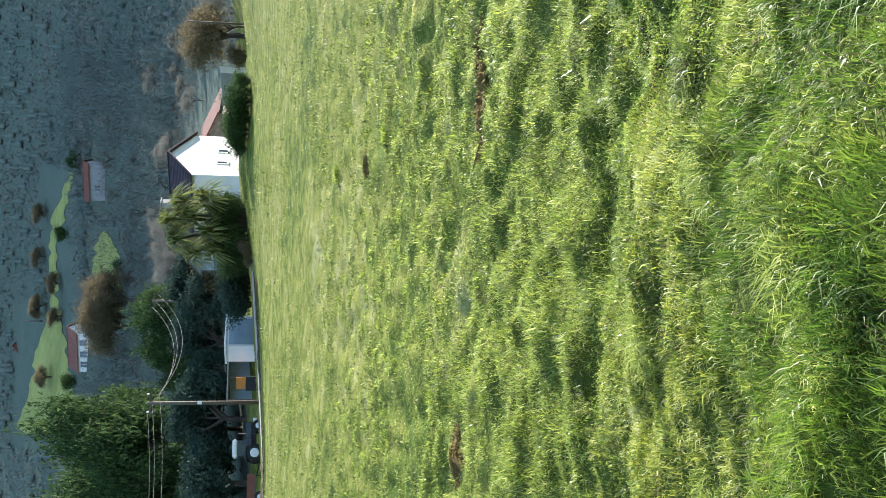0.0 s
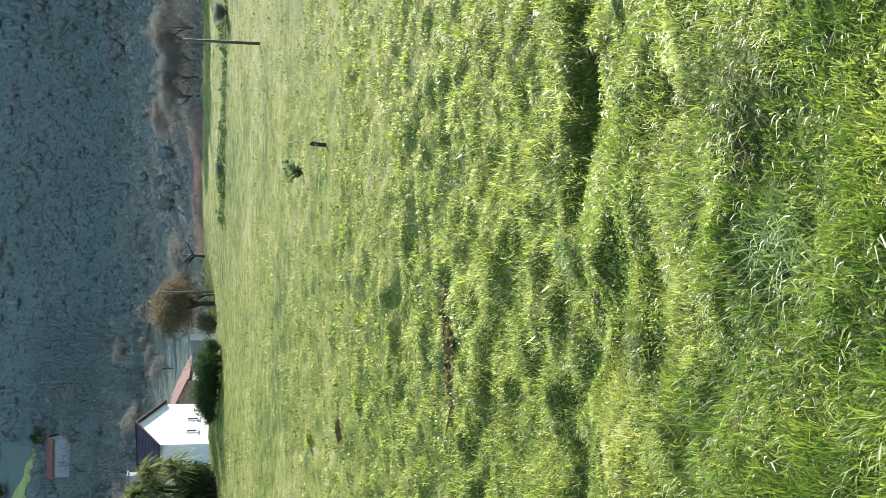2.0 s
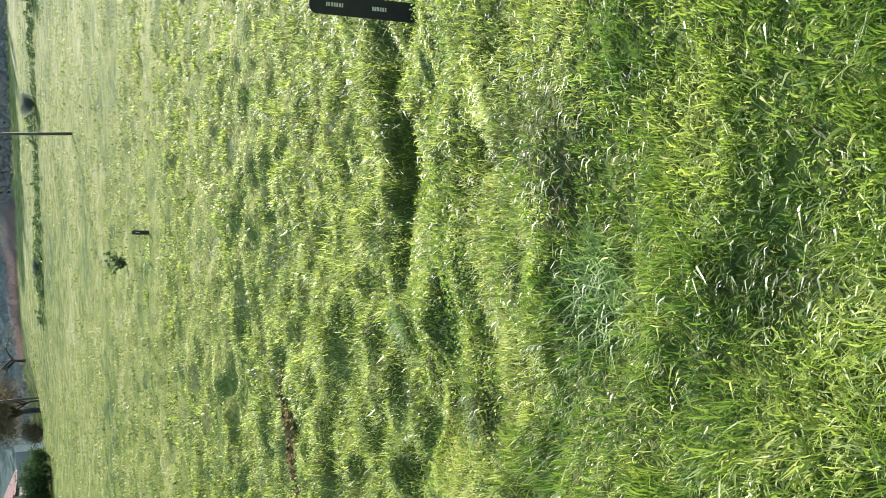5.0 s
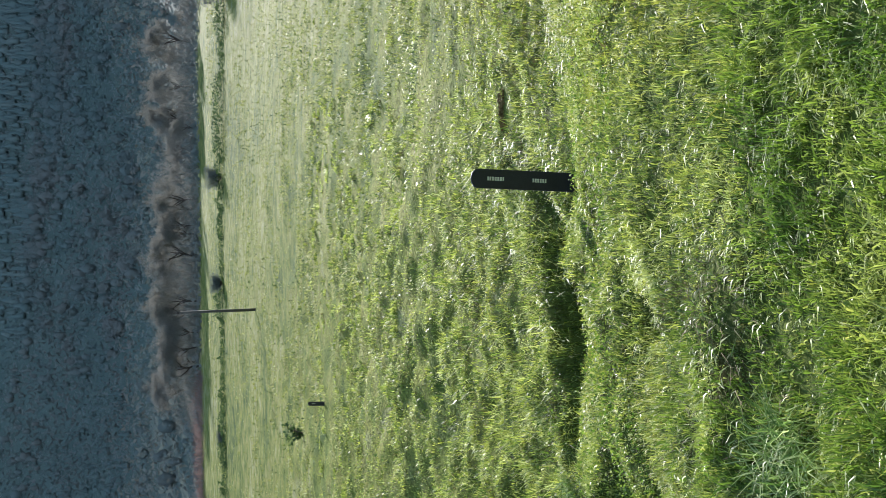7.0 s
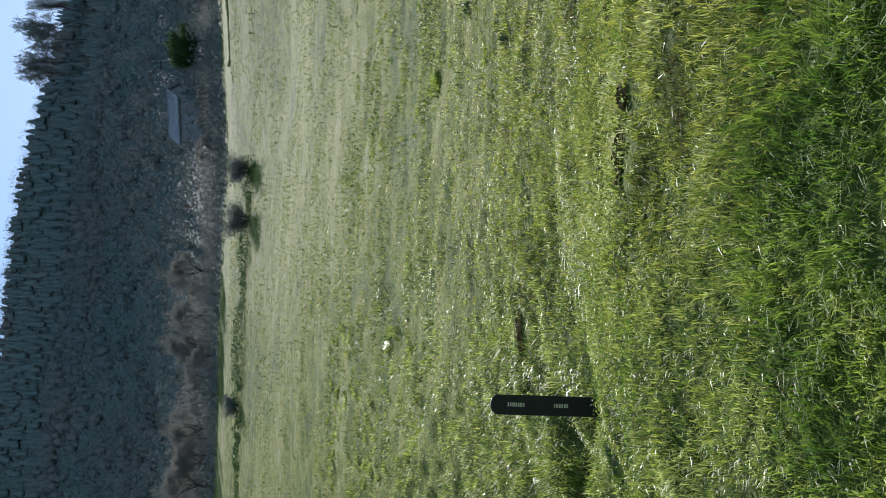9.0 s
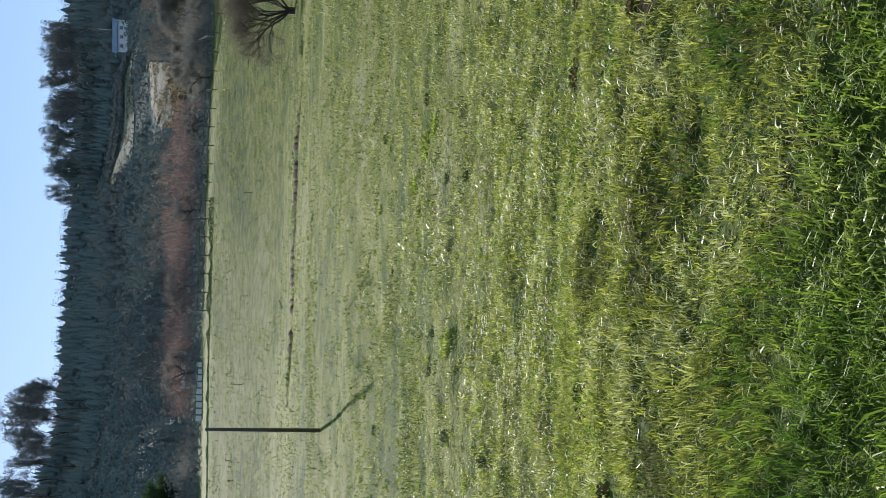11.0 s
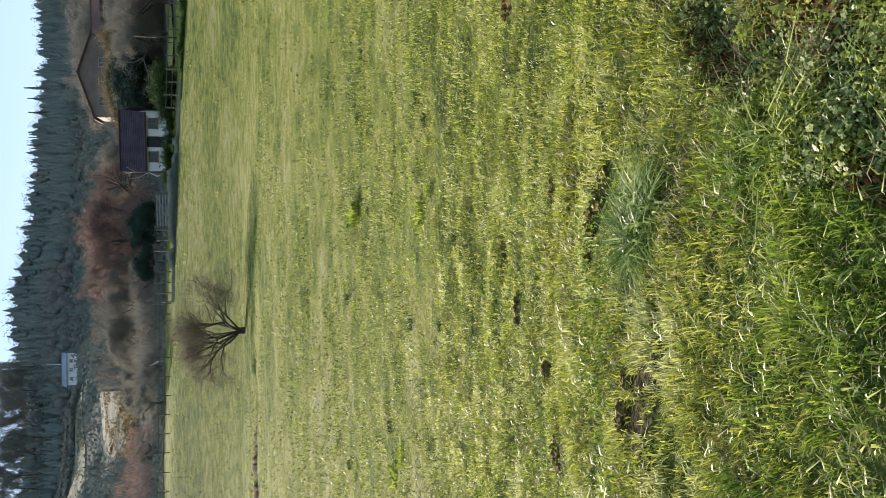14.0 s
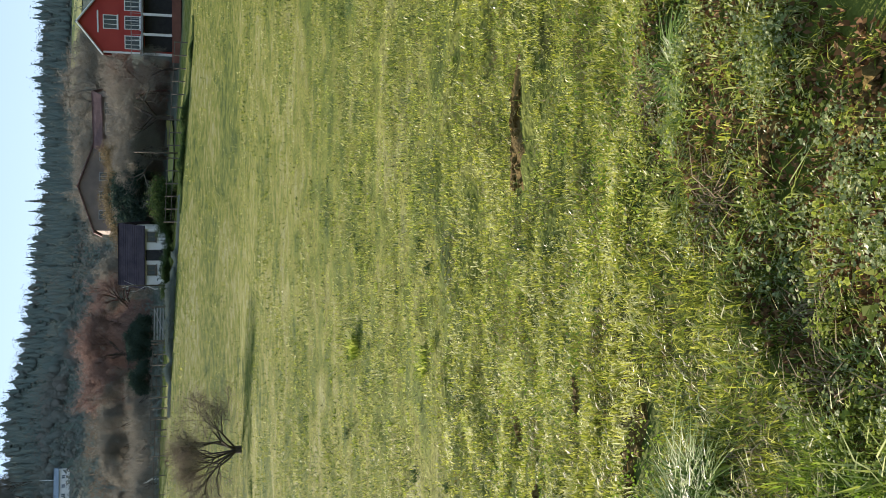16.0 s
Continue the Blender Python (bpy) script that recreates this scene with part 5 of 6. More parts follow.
# ---- buildings ----
def gable_shell(t, w, d, z0, z1, z2, wall, roof, over=0.3, th=0.14):
    bm = bmesh.new()
    v = [bm.verts.new(c) for c in ((-w / 2, -d / 2, z0), (w / 2, -d / 2, z0), (w / 2, -d / 2, z1), (0, -d / 2, z2), (-w / 2, -d / 2, z1))]
    ex = bmesh.ops.extrude_face_region(bm, geom=[bm.faces.new(v)])
    bmesh.ops.translate(bm, vec=(0, d, 0), verts=[q for q in ex["geom"] if isinstance(q, bmesh.types.BMVert)])
    bmesh.ops.recalc_face_normals(bm, faces=bm.faces)
    part("wall", bm, wall, t)
    sl = (z2 - z1) / (w / 2)
    for sx in (-1, 1):
        bm = bmesh.new()
        n = 14  # courses of tiles, each stepping down from the last
        xs = np.linspace(0, w / 2 + over, n + 1)
        pts = [(0, z2 + 0.02), (sx * xs[-1], z2 - xs[-1] * sl + 0.02)]
        for a, b in reversed(list(zip(xs[:-1], xs[1:]))):
            pts += [(sx * b, z2 - b * sl + th + 0.03), (sx * a, z2 - a * sl + th - 0.01)]
        va = [bm.verts.new((x, -d / 2 - over, z)) for x, z in pts]
        vb = [bm.verts.new((x, d / 2 + over, z)) for x, z in pts]
        bm.faces.new(va)
        bm.faces.new(vb[::-1])
        for i in range(len(pts)):
            j = (i + 1) % len(pts)
            bm.faces.new((va[i], vb[i], vb[j], va[j]))
        bmesh.ops.recalc_face_normals(bm, faces=bm.faces)
        part("roof", bm, roof, t)
    part("ridge", a_box(-0.13, 0.13, -d / 2 - over, d / 2 + over, z2 + th - 0.05, z2 + th + 0.06, bevel=0.04), roof, t)


def window(t, face, u, z, w, h, half, name="window", trim=None, bars=1):
    """A framed window in a wall: face 'f' looks along -y, 'r' along +x, 'l' along -x; half is that wall's distance from the centre."""
    trim = trim or M_frame
    wn_ = new(name)
    wn_.parent = t
    wn_.matrix_local = {"f": pose(u, -half, z), "r": pose(half, u, z, 0, 0, 90), "l": pose(-half, u, z, 0, 0, -90)}[face]
    b = 0.08
    bm = bmesh.new()
    box(bm, -w / 2, w / 2, -0.05, 0.02, h / 2 - b, h / 2)
    box(bm, -w / 2, w / 2, -0.05, 0.02, -h / 2, -h / 2 + b)
    box(bm, -w / 2, -w / 2 + b, -0.05, 0.02, -h / 2 + b, h / 2 - b)
    box(bm, w / 2 - b, w / 2, -0.05, 0.02, -h / 2 + b, h / 2 - b)
    for i in range(bars):
        x = -w / 2 + w * (i + 1) / (bars + 1)
        box(bm, x - 0.03, x + 0.03, -0.045, 0.015, -h / 2 + b, h / 2 - b)
    part("frame", bm, trim, wn_)
    part("pane", a_box(-w / 2 + b, w / 2 - b, -0.02, 0.0, -h / 2 + b, h / 2 - b), M_glass, wn_)
    part("sill", a_box(-w / 2 - 0.06, w / 2 + 0.06, -0.12, 0.0, -h / 2 - 0.08, -h / 2 - 0.003), trim, wn_)
    return wn_


def house(name, az, r, turn, w, d, base_el, eave_el, top_el, wall, roof, label, category="house"):
    p = ground_at(az, r)
    t = thing(name, p, -az + turn, label, category)
    z0 = min(0.0, height_of(base_el, r) - p.z) - 0.6
    z1, z2 = height_of(eave_el, r) - p.z, height_of(top_el, r) - p.z
    gable_shell(t, w, d, z0, z1, z2, wall, roof)
    return t, z1, z2


def chimney(t, x, y, z):
    c = part("chimney", a_box(x - 0.3, x + 0.3, y - 0.3, y + 0.3, z - 0.9, z + 0.7, bevel=0.03), M_grey, t)
    part("chimney_cap", a_box(x - 0.4, x + 0.4, y - 0.4, y + 0.4, z + 0.72, z + 0.82), M_grey, c)


# white gabled house by the garden
t, z1, z2 = house("white_house", -19.55, 89.7, 56, 6.4, 6.0, 2.3, 4.86, 6.12, M_plaster, M_darktile, "white rendered gabled house with a dark tiled roof")
for u, z in ((-1.2, z1 - 2.6), (0.7, z1 - 2.6)):
    window(t, "f", u, z, 0.5, 1.0, 3.0, bars=0)
window(t, "l", 1.0, z1 - 1.6, 1.1, 1.2, 3.2)
chimney(t, -0.8, 1.8, z2 + 0.1)

# low building with a red tiled roof, and a trough wall before it
t, z1, z2 = house("red_roofed_barn", -17.0, 99, -24, 8.2, 6.5, 2.6, 3.4, 4.45, M_timber, M_rustroof, "low brown farm building with a red tiled roof", "barn")
window(t, "f", 0, z1 - 0.9, 0.9, 0.7, 3.25, trim=M_timber)
p = ground_at(-14.1, 87)
t = thing("concrete_trough", p, 14, "long grey concrete wall with a white end block", "wall")
zt = height_of(3.38, 87) - p.z
part("wall", a_box(-1.5, 1.3, -0.2, 0.2, -0.3, zt, bevel=0.03), M_grey, t)
part("end_block", a_box(1.3, 1.9, -0.3, 0.3, -0.3, zt + 0.12, bevel=0.03), M_plaster, t, "white end block")

# small blue-grey house behind the palm
t, z1, z2 = house("blue_grey_house", -24.0, 97, 20, 3.4, 4.0, 2.5, 4.3, 4.95, M_bluesheet, M_slate, "small blue-grey house half hidden by shrubs")
window(t, "f", -0.4, z1 - 0.6, 0.9, 0.8, 2.0)
window(t, "f", 0.9, z1 - 0.6, 0.7, 0.8, 2.0)


# white box garage with a glazed door
def box_garage(az, r):
    p = ground_at(az, r)
    h = height_of(2.9, r) - p.z
    t = thing("box_garage", p, -az + 32, "white flat-roofed box garage with a blue-grey door", "garage")
    part("wall", a_box(-1.55, 1.55, -1.25, 1.25, -0.3, h - 0.12, bevel=0.02), M_sheet, t)
    part("roof", a_box(-1.7, 1.7, -1.4, 1.4, h - 0.118, h + 0.05, bevel=0.02), M_sheet, t)
    d = part("door", a_box(-1.35, 1.2, -1.31, -1.253, 0.0, h - 0.32, bevel=0.01), M_bluesheet, t, "blue-grey ribbed door")
    for i in range(6):
        z = 0.15 + i * (h - 0.55) / 6
        part("rib", a_box(-1.33, 1.18, -1.335, -1.312, z, z + 0.05), M_bluesheet, d)
    for x in (-1.5, 1.35):
        part("corner_post", a_box(x - 0.07, x + 0.09, -1.34, -1.254, -0.1, h - 0.14), M_frame, t)


box_garage(-28.5, 86)


# open shed of dark sheeting, with an orange crate in it
def open_shed(az, r):
    p = ground_at(az, r)
    h = height_of(2.8, r) - p.z
    t = thing("open_shed", p, -az + 6, "open lean-to shed of blue-grey metal sheeting", "shed")
    for i in range(20):
        x = -2.0 + i * 0.2
        part("sheet", a_box(x, x + 0.19, 1.2, 1.24 + 0.03 * (i % 2), -0.2, h - 0.25), M_bluesheet, t)
    part("roof", a_box(-2.15, 2.15, -1.3, 1.4, h - 0.2, h - 0.08, bevel=0.02), M_slate, t)
    for x in (-1.95, 0.0, 1.95):
        part("post", a_box(x - 0.06, x + 0.06, -1.2, -1.08, -0.3, h - 0.2), M_timber, t)
    part("end_wall", a_box(1.9, 1.95, -1.0, 1.19, -0.2, h - 0.22), M_bluesheet, t)


open_shed(-30.8, 89)
p = ground_at(-31.0, 86.5)
t = thing("orange_crate", p, 30, "orange plastic crate raised on a dark pallet stack", "crate")
zc = height_of(1.72, 86.5) - p.z
part("stack", a_box(-0.7, 0.5, -0.5, 0.5, -0.05, zc - 0.003, bevel=0.03), M_dark, t, "dark pallet stack")
part("crate", a_box(-0.55, 0.45, -0.45, 0.4, zc, zc + 0.75, bevel=0.04), M_orange, t)
part("rim", a_box(-0.6, 0.5, -0.5, 0.45, zc + 0.753, zc + 0.82, bevel=0.02), M_orange, t)


# ---- tractor and trailer in the yard ----
def wheel(t, x, y, rad, wid):
    w = new("wheel")
    w.parent = t
    w.matrix_local = pose(x, y, rad, 90, 0, 0)
    bm = bmesh.new()
    bmesh.ops.create_cone(bm, cap_ends=True, segments=28, radius1=rad, radius2=rad, depth=wid)
    bmesh.ops.bevel(bm, geom=[e for e in bm.edges if abs(e.verts[0].co.z - e.verts[1].co.z) < 1e-4], offset=rad * 0.12, segments=2, affect="EDGES")
    for i in range(22):
        a = i / 22 * 6.283
        g = bmesh.ops.create_cube(bm, size=1, matrix=Matrix.Rotation(a, 4, "Z") @ Matrix.Translation((rad, 0, 0)) @ Matrix.Rotation(0.5 if i % 2 else -0.5, 4, "X") @ Matrix.Diagonal((0.07, 0.07, wid * 0.8, 1)))
    part("tyre", bm, M_rubber, w)
    bm = bmesh.new()
    for s in (-1, 1):
        bmesh.ops.create_cone(bm, cap_ends=True, segments=20, radius1=rad * 0.55, radius2=rad * 0.4, depth=0.06, matrix=Matrix.Translation((0, 0, s * (wid / 2 + 0.02))))
    part("rim", bm, M_sheet, w)


def tractor(az, r):
    p = ground_at(az, r)
    lift = max(0.0, height_of(1.2, r) - p.z)
    p.z += lift * 0.0
    t = thing("tractor", p, -az + 8, "dark tractor with a white cab roof in the yard", "tractor")
    bm = bmesh.new()
    box(bm, -1.2, 1.7, -0.28, 0.28, 0.62, 0.98, 0.05)
    part("chassis", bm, M_dark, t)
    part("bonnet", a_box(0.25, 1.8, -0.36, 0.36, 0.985, 1.5, bevel=0.1), M_tractor, t)
    part("grille", a_box(1.805, 1.84, -0.28, 0.28, 1.0, 1.42, bevel=0.01), M_dark, t)
    part("exhaust", rod(bmesh.new(), (0.9, 0.2, 1.5), (0.9, 0.2, 2.15), 0.045, 0.04, 10), M_dark, t)
    cab = new("cab")
    cab.parent = t
    for x in (-0.95, 0.2):
        for y in (-0.6, 0.6):
            part("pillar", a_box(x - 0.04, x + 0.04, y - 0.04, y + 0.04, 0.99, 2.15), M_tractor, cab)
    part("glass", a_box(-0.92, 0.17, -0.585, 0.585, 1.35, 2.14), M_glass, cab)
    part("cab_base", a_box(-0.98, 0.23, -0.62, 0.62, 0.985, 1.345, bevel=0.04), M_tractor, cab)
    part("cab_roof", a_box(-1.1, 0.35, -0.7, 0.7, 2.153, 2.55, bevel=0.1), M_sheet, cab, "white cab roof")
    for y in (-0.72, 0.72):
        part("mudguard", a_box(-1.35, -0.2, y - 0.2, y + 0.2, 1.42, 1.55, bevel=0.05), M_tractor, t)
        wheel(t, -0.8, y, 0.72, 0.36)
        wheel(t, 1.45, y * 0.95, 0.46, 0.26)
    part("front_weight", a_box(1.85, 2.15, -0.4, 0.4, 0.6, 0.95, bevel=0.04), M_sheet, t, "pale front weight")


tractor(-34.5, 84)


def trailer(az, r):
    p = ground_at(az, r)
    t = thing("farm_trailer", p, -az, "low brown timber farm trailer in the yard", "trailer")
    part("bed", a_box(-1.5, 1.5, -0.8, 0.8, 0.75, 0.87, bevel=0.02), M_timber, t)
    for y in (-0.8, 0.76):
        for k in range(3):
            part("side_board", a_box(-1.5, 1.5, y, y + 0.04, 0.9 + k * 0.2, 1.08 + k * 0.2), M_tile, t)
    part("drawbar", rod(bmesh.new(), (1.5, 0, 0.7), (2.7, 0, 0.5), 0.05, 0.05), M_dark, t)
    for y in (-0.75, 0.75):
        wheel(t, -0.3, y, 0.42, 0.22)
    part("axle", rod(bmesh.new(), (-0.3, -0.7, 0.42), (-0.3, 0.7, 0.42), 0.05), M_dark, t)
    part("prop", rod(bmesh.new(), (1.4, 0, 0.75), (1.4, 0, -0.05), 0.04), M_dark, t)


trailer(-37.2, 84)

# ---- houses up the hill ----
t, z1, z2 = house("hill_house", -19.55, 184, 78, 3.8, 6.6, 9.3, 10.4, 10.75, M_grey, M_tile, "pale house with a red tiled roof up the hillside")
window(t, "f", 0.0, z1 - 1.5, 1.0, 1.2, 3.3)
window(t, "l", 1.0, z1 - 1.5, 1.0, 1.1, 1.9, trim=M_paleframe)
t, z1, z2 = house("hill_house", -28.9, 205, 68, 7.5, 8.0, 8.8, 10.7, 11.35, M_plaster, M_tile, "white hillside house with a red roof and windows")
for u in (-2.2, 0.2, 2.4):
    for z in (z1 - 1.2, z1 - 3.6):
        window(t, "l", u, z, 1.3, 1.5, 3.75)
window(t, "f", 0.0, z1 - 1.5, 1.2, 1.3, 4.0)
t, z1, z2 = house("hill_house", -29.2, 262, 30, 5.0, 6.0, 12.6, 13.6, 14.0, M_tile, M_tile, "small red house high on the hillside")
window(t, "f", 0.0, z1 - 1.6, 1.2, 1.3, 3.0)

# ---- right side ----
t, z1, z2 = house("hazy_barn", 28.3, 116, 66, 3.6, 5.4, 3.0, 5.0, 5.55, M_grey, M_slate, "grey barn with a pale sheet roof under trees", "barn")
window(t, "f", 0, z1 - 1.2, 1.0, 0.8, 2.7, trim=M_timber)
t, z1, z2 = house("hut", 57.8, 211, 84, 3.4, 6.2, 7.6, 8.12, 8.38, M_plaster, M_bluesheet, "long low white hut with a blue-grey roof", "hut")
for u in (-1.8, 0, 1.8):
    window(t, "l", u, z1 - 0.9, 0.8, 0.8, 1.7)
part("mast", rod(bmesh.new(), (0, -1, z1), (0.4, -1, z2 + 3.0), 0.06, 0.04), M_frame, t)

t, z1, z2 = house("stable_barn", 70.6, 97, 84, 5.5, 5.3, 2.6, 3.87, 5.2, M_plaster, M_darktile, "long white-walled barn with a dark blue-grey roof", "barn")
for u in (-1.9, 1.2):
    window(t, "l", u, z1 - 0.75, 1.0, 0.8, 2.75, trim=M_timber)
# no opening is cut: a near-black panel gives the doorway's inner darkness
part("door", a_box(-2.82, -2.752, -0.7, 0.3, -0.2, z1 - 0.25, bevel=0.01), M_dark, t, "dark panel for an unlit doorway")
for u in (-1.6, 1.4):
    sk = part("skylight", a_box(-0.35, 0.35, -0.3, 0.3, -0.03, 0.03, bevel=0.01), M_sheet, t, "pale roof light")
    sk.matrix_local = Matrix.Translation((-1.6, u, z1 + 0.78)) @ Matrix.Rotation(-math.atan2(z2 - z1, 2.75), 4, "Y")

t, z1, z2 = house("farmhouse", 74.1, 127, 6, 10.6, 8.0, 4.2, 6.35, 7.15, M_brownwall, M_fadedtile, "wide brownish gabled farmhouse with a faded red roof")
for u in (-3.4, -1.1, 1.2, 3.6):
    window(t, "f", u, z1 - 1.1, 1.1, 1.2, 4.0, trim=M_paleframe)
chimney(t, 1.6, 0.5, z2 - 0.4)
t, z1, z2 = house("farmhouse", 78.0, 122, 80, 5.0, 6.2, 4.2, 6.0, 6.55, M_brownwall, M_fadedtile, "low brownish farmhouse wing with pale windows")
for u in (-1.8, 0.6):
    window(t, "l", u, z1 - 0.9, 1.5, 1.2, 2.5, trim=M_paleframe)
grove("grey_b", 9, 71.5, 81, 108, 117, 5.3, 6.4, 1.0, BROWN, "bare_tree", group="bare trees on the right")

# red house with white trim and a balcony porch
t, z1, z2 = house("red_house", 83.25, 101, 2, 5.3, 7.0, 2.2, 5.85, 7.05, M_redwall, M_darktile, "red rendered house with white trim and balcony porch")
for sx in (-1, 1):
    e = Vector((sx * 2.95, -3.82, z1 - 0.12))
    bm = bmesh.new()
    q = Vector((0, -3.82, z2 + 0.05))
    rod(bm, e, q, 0.09, 0.09, 4)
    part("bargeboard", bm, M_frame, t, "white bargeboard")
    part("corner_board", a_box(sx * 2.65 - 0.09, sx * 2.65 + 0.09, -3.58, -3.40, z1 - 3.4, z1 - 0.1), M_frame, t, "white corner board")
window(t, "f", 0.1, z1 - 0.75, 1.3, 1.3, 3.5, bars=2)
part("lintel", a_box(-0.9, 1.1, -3.56, -3.503, z1 + 0.28, z1 + 0.42), M_frame, t, "white lintel")
for u in (-1.7, 0.1, 1.8):
    window(t, "f", u, z1 - 2.7, 1.25, 1.4, 3.5, bars=2)
zf = z1 - 3.6
part("balcony", a_box(-2.9, 2.9, -5.0, -3.55, zf - 0.15, zf, bevel=0.02), M_grey, t)
rl = part("railing", a_box(-2.9, 2.9, -4.98, -4.92, zf + 0.85, zf + 0.92), M_grey, t)
for i in range(13):
    x = -2.85 + i * 0.475
    part("baluster", a_box(x - 0.02, x + 0.02, -4.97, -4.93, zf, zf + 0.85), M_grey, rl)
for x in (-2.7, -0.9, 0.9, 2.7):
    part("column", a_box(x - 0.12, x + 0.12, -4.95, -4.7, -0.6, zf - 0.15, bevel=0.02), M_frame, t)
# near-black sheet over the red wall paints the shade below the balcony
part("porch_shade_panel", a_box(-2.4, 2.4, -3.56, -3.505, 0.0, zf - 0.2), M_dark, t, "dark panel for the porch wall's shade")
part("terrace", a_box(-3.4, 3.4, -6.4, -3.6, -0.7, 0.12, bevel=0.03), M_tile, t, "terracotta terrace")


# ---- poles and wires ----
def pole(name, az, r, top_el, rad, label, lean=0.0):
    p = ground_at(az, r)
    h = height_of(top_el, r) - p.z
    t = thing(name, p, -az, label, "pole")
    part("shaft", rod(bmesh.new(), (0, 0, -0.3), (lean * h, 0, h), rad, rad * 0.8, 12), M_pole, t, smooth=True)
    part("cap", rod(bmesh.new(), (lean * h, 0, h), (lean * h * 1.01, 0, h + 0.03), rad * 0.85, rad * 0.6, 12), M_pole, t)
    return t, Vector(p) + Vector((0, 0, h))


pole("field_pole", 3.87, 46, 4.12, 0.07, "tall weathered wooden pole standing in the pasture")
pole("field_pole", 35.6, 27, 2.4, 0.055, "slim dark wooden pole standing in the pasture")
pole("field_pole", -10.47, 80, 5.3, 0.075, "tall wooden pole at the rim of the field")
pole("fence_pole", 76.35, 88, 4.4, 0.07, "slim pole beside the paddock fence")
pole("white_pole", 68.85, 91, 5.15, 0.07, "slim whitish pole beside the barn")
pole("hill_pole", -27.5, 240, 13.6, 0.16, "pole with crossarm on the hillside pasture")
up, top = pole("utility_pole", -32.15, 74, 7.1, 0.15, "tall wooden utility pole carrying three wires")
hh = top.z - up.location.z
ca = part("crossarm", a_box(-0.75, 0.75, -0.07, 0.07, hh - 0.25, hh - 0.1, bevel=0.01), M_pole, up)
for x in (-0.65, 0.0, 0.65):
    part("insulator", rod(bmesh.new(), (x, 0, hh - 0.1), (x, 0, hh + 0.08), 0.05, 0.035), M_sheet, ca)
part("plate", a_box(-0.12, 0.12, -0.19, -0.15, hh * 0.52, hh * 0.52 + 0.3), M_sheet, up, "white plate on the pole")
far_pole, ftop = pole("utility_pole", -26.35, 101, 7.0, 0.15, "distant wooden utility pole among bare trees")
part("crossarm", a_box(-0.75, 0.75, -0.07, 0.07, ftop.z - far_pole.location.z - 0.25, ftop.z - far_pole.location.z - 0.1), M_pole, far_pole)
near_end = Vector((-46, 40, height_of(7.9, 61)))


def wire(a, b, sag, label):
    n = 24
    pts = [a.lerp(b, i / n) - Vector((0, 0, sag * 4 * (i / n) * (1 - i / n))) for i in range(n + 1)]
    V, F = tubes([(pts[i], pts[i + 1], 0.013, 0.013) for i in range(n)], 4)
    tagged(mesh_np("overhead_wire", V, F, M_wire, smooth=True), label, "wire", "overhead wires")


side = Vector((math.cos(radians(32)), math.sin(radians(32)), 0))
for k, dz in ((-0.65, 0.0), (0.0, -0.3), (0.65, -0.8)):
    drop = Vector((0, 0, dz))
    wire(top + side * k + drop, ftop + side * k + drop * 0.6, 2.0, "sagging dark overhead wire between poles")
    wire(top + side * k + drop, near_end + side * k + drop, 0.8, "sagging dark overhead wire between poles")


# ---- fences ----
def fence(name, az0, az1, r0, r1, n, h, rails, label, mat=M_timber, pw=0.055):
    a = [az0 + (az1 - az0) * i / n for i in range(n + 1)]
    ps = [ground_at(q, r0 + (r1 - r0) * i / n) for i, q in enumerate(a)]
    t = thing(name, ps[0], 0, label, "fence")
    o = ps[0]
    for i, p in enumerate(ps):
        q = p - o
        part("post", rod(bmesh.new(), q + Vector((0, 0, -0.2)), q + Vector((rt.uniform(-0.05, 0.05), 0, h * rt.uniform(0.94, 1.06))), pw, pw * 0.9, 7), mat, t)
    for z in rails:
        for i in range(n):
            u, v = ps[i] - o + Vector((0, 0, z)), ps[i + 1] - o + Vector((0, 0, z))
            part("rail", rod(bmesh.new(), u, v, 0.028, 0.028, 5), mat, t)
    return t


fence("field_fence", 42.5, 61.5, 83, 84, 18, 1.0, (0.5, 0.92), "weathered post-and-rail fence along the pasture", pw=0.042)
fence("paddock_fence", 60.8, 65.6, 84, 86, 8, 1.35, (0.45, 0.85, 1.25), "dark post-and-rail paddock fence")
fence("rim_fence", 72.5, 82.5, 82, 86, 14, 1.1, (0.55, 1.0), "weathered fence along the rim of the pasture")


def gate(az, r):
    p = ground_at(az, r)
    t = thing("paddock_gate", p, -az, "pale five-bar paddock gate, closed", "gate")
    for x in (-1.45, 1.45):
        part("post", a_box(x - 0.08, x + 0.08, -0.08, 0.08, -0.3, 1.5, bevel=0.015), M_timber, t)
    for k in range(5):
        part("bar", a_box(-1.36, 1.36, -0.025, 0.025, 0.25 + k * 0.24, 0.33 + k * 0.24), M_paleframe, t)
    part("brace", rod(bmesh.new(), (-1.3, 0.05, 0.3), (1.3, 0.05, 1.25), 0.035, 0.035, 6), M_paleframe, t)


gate(66.7, 86)


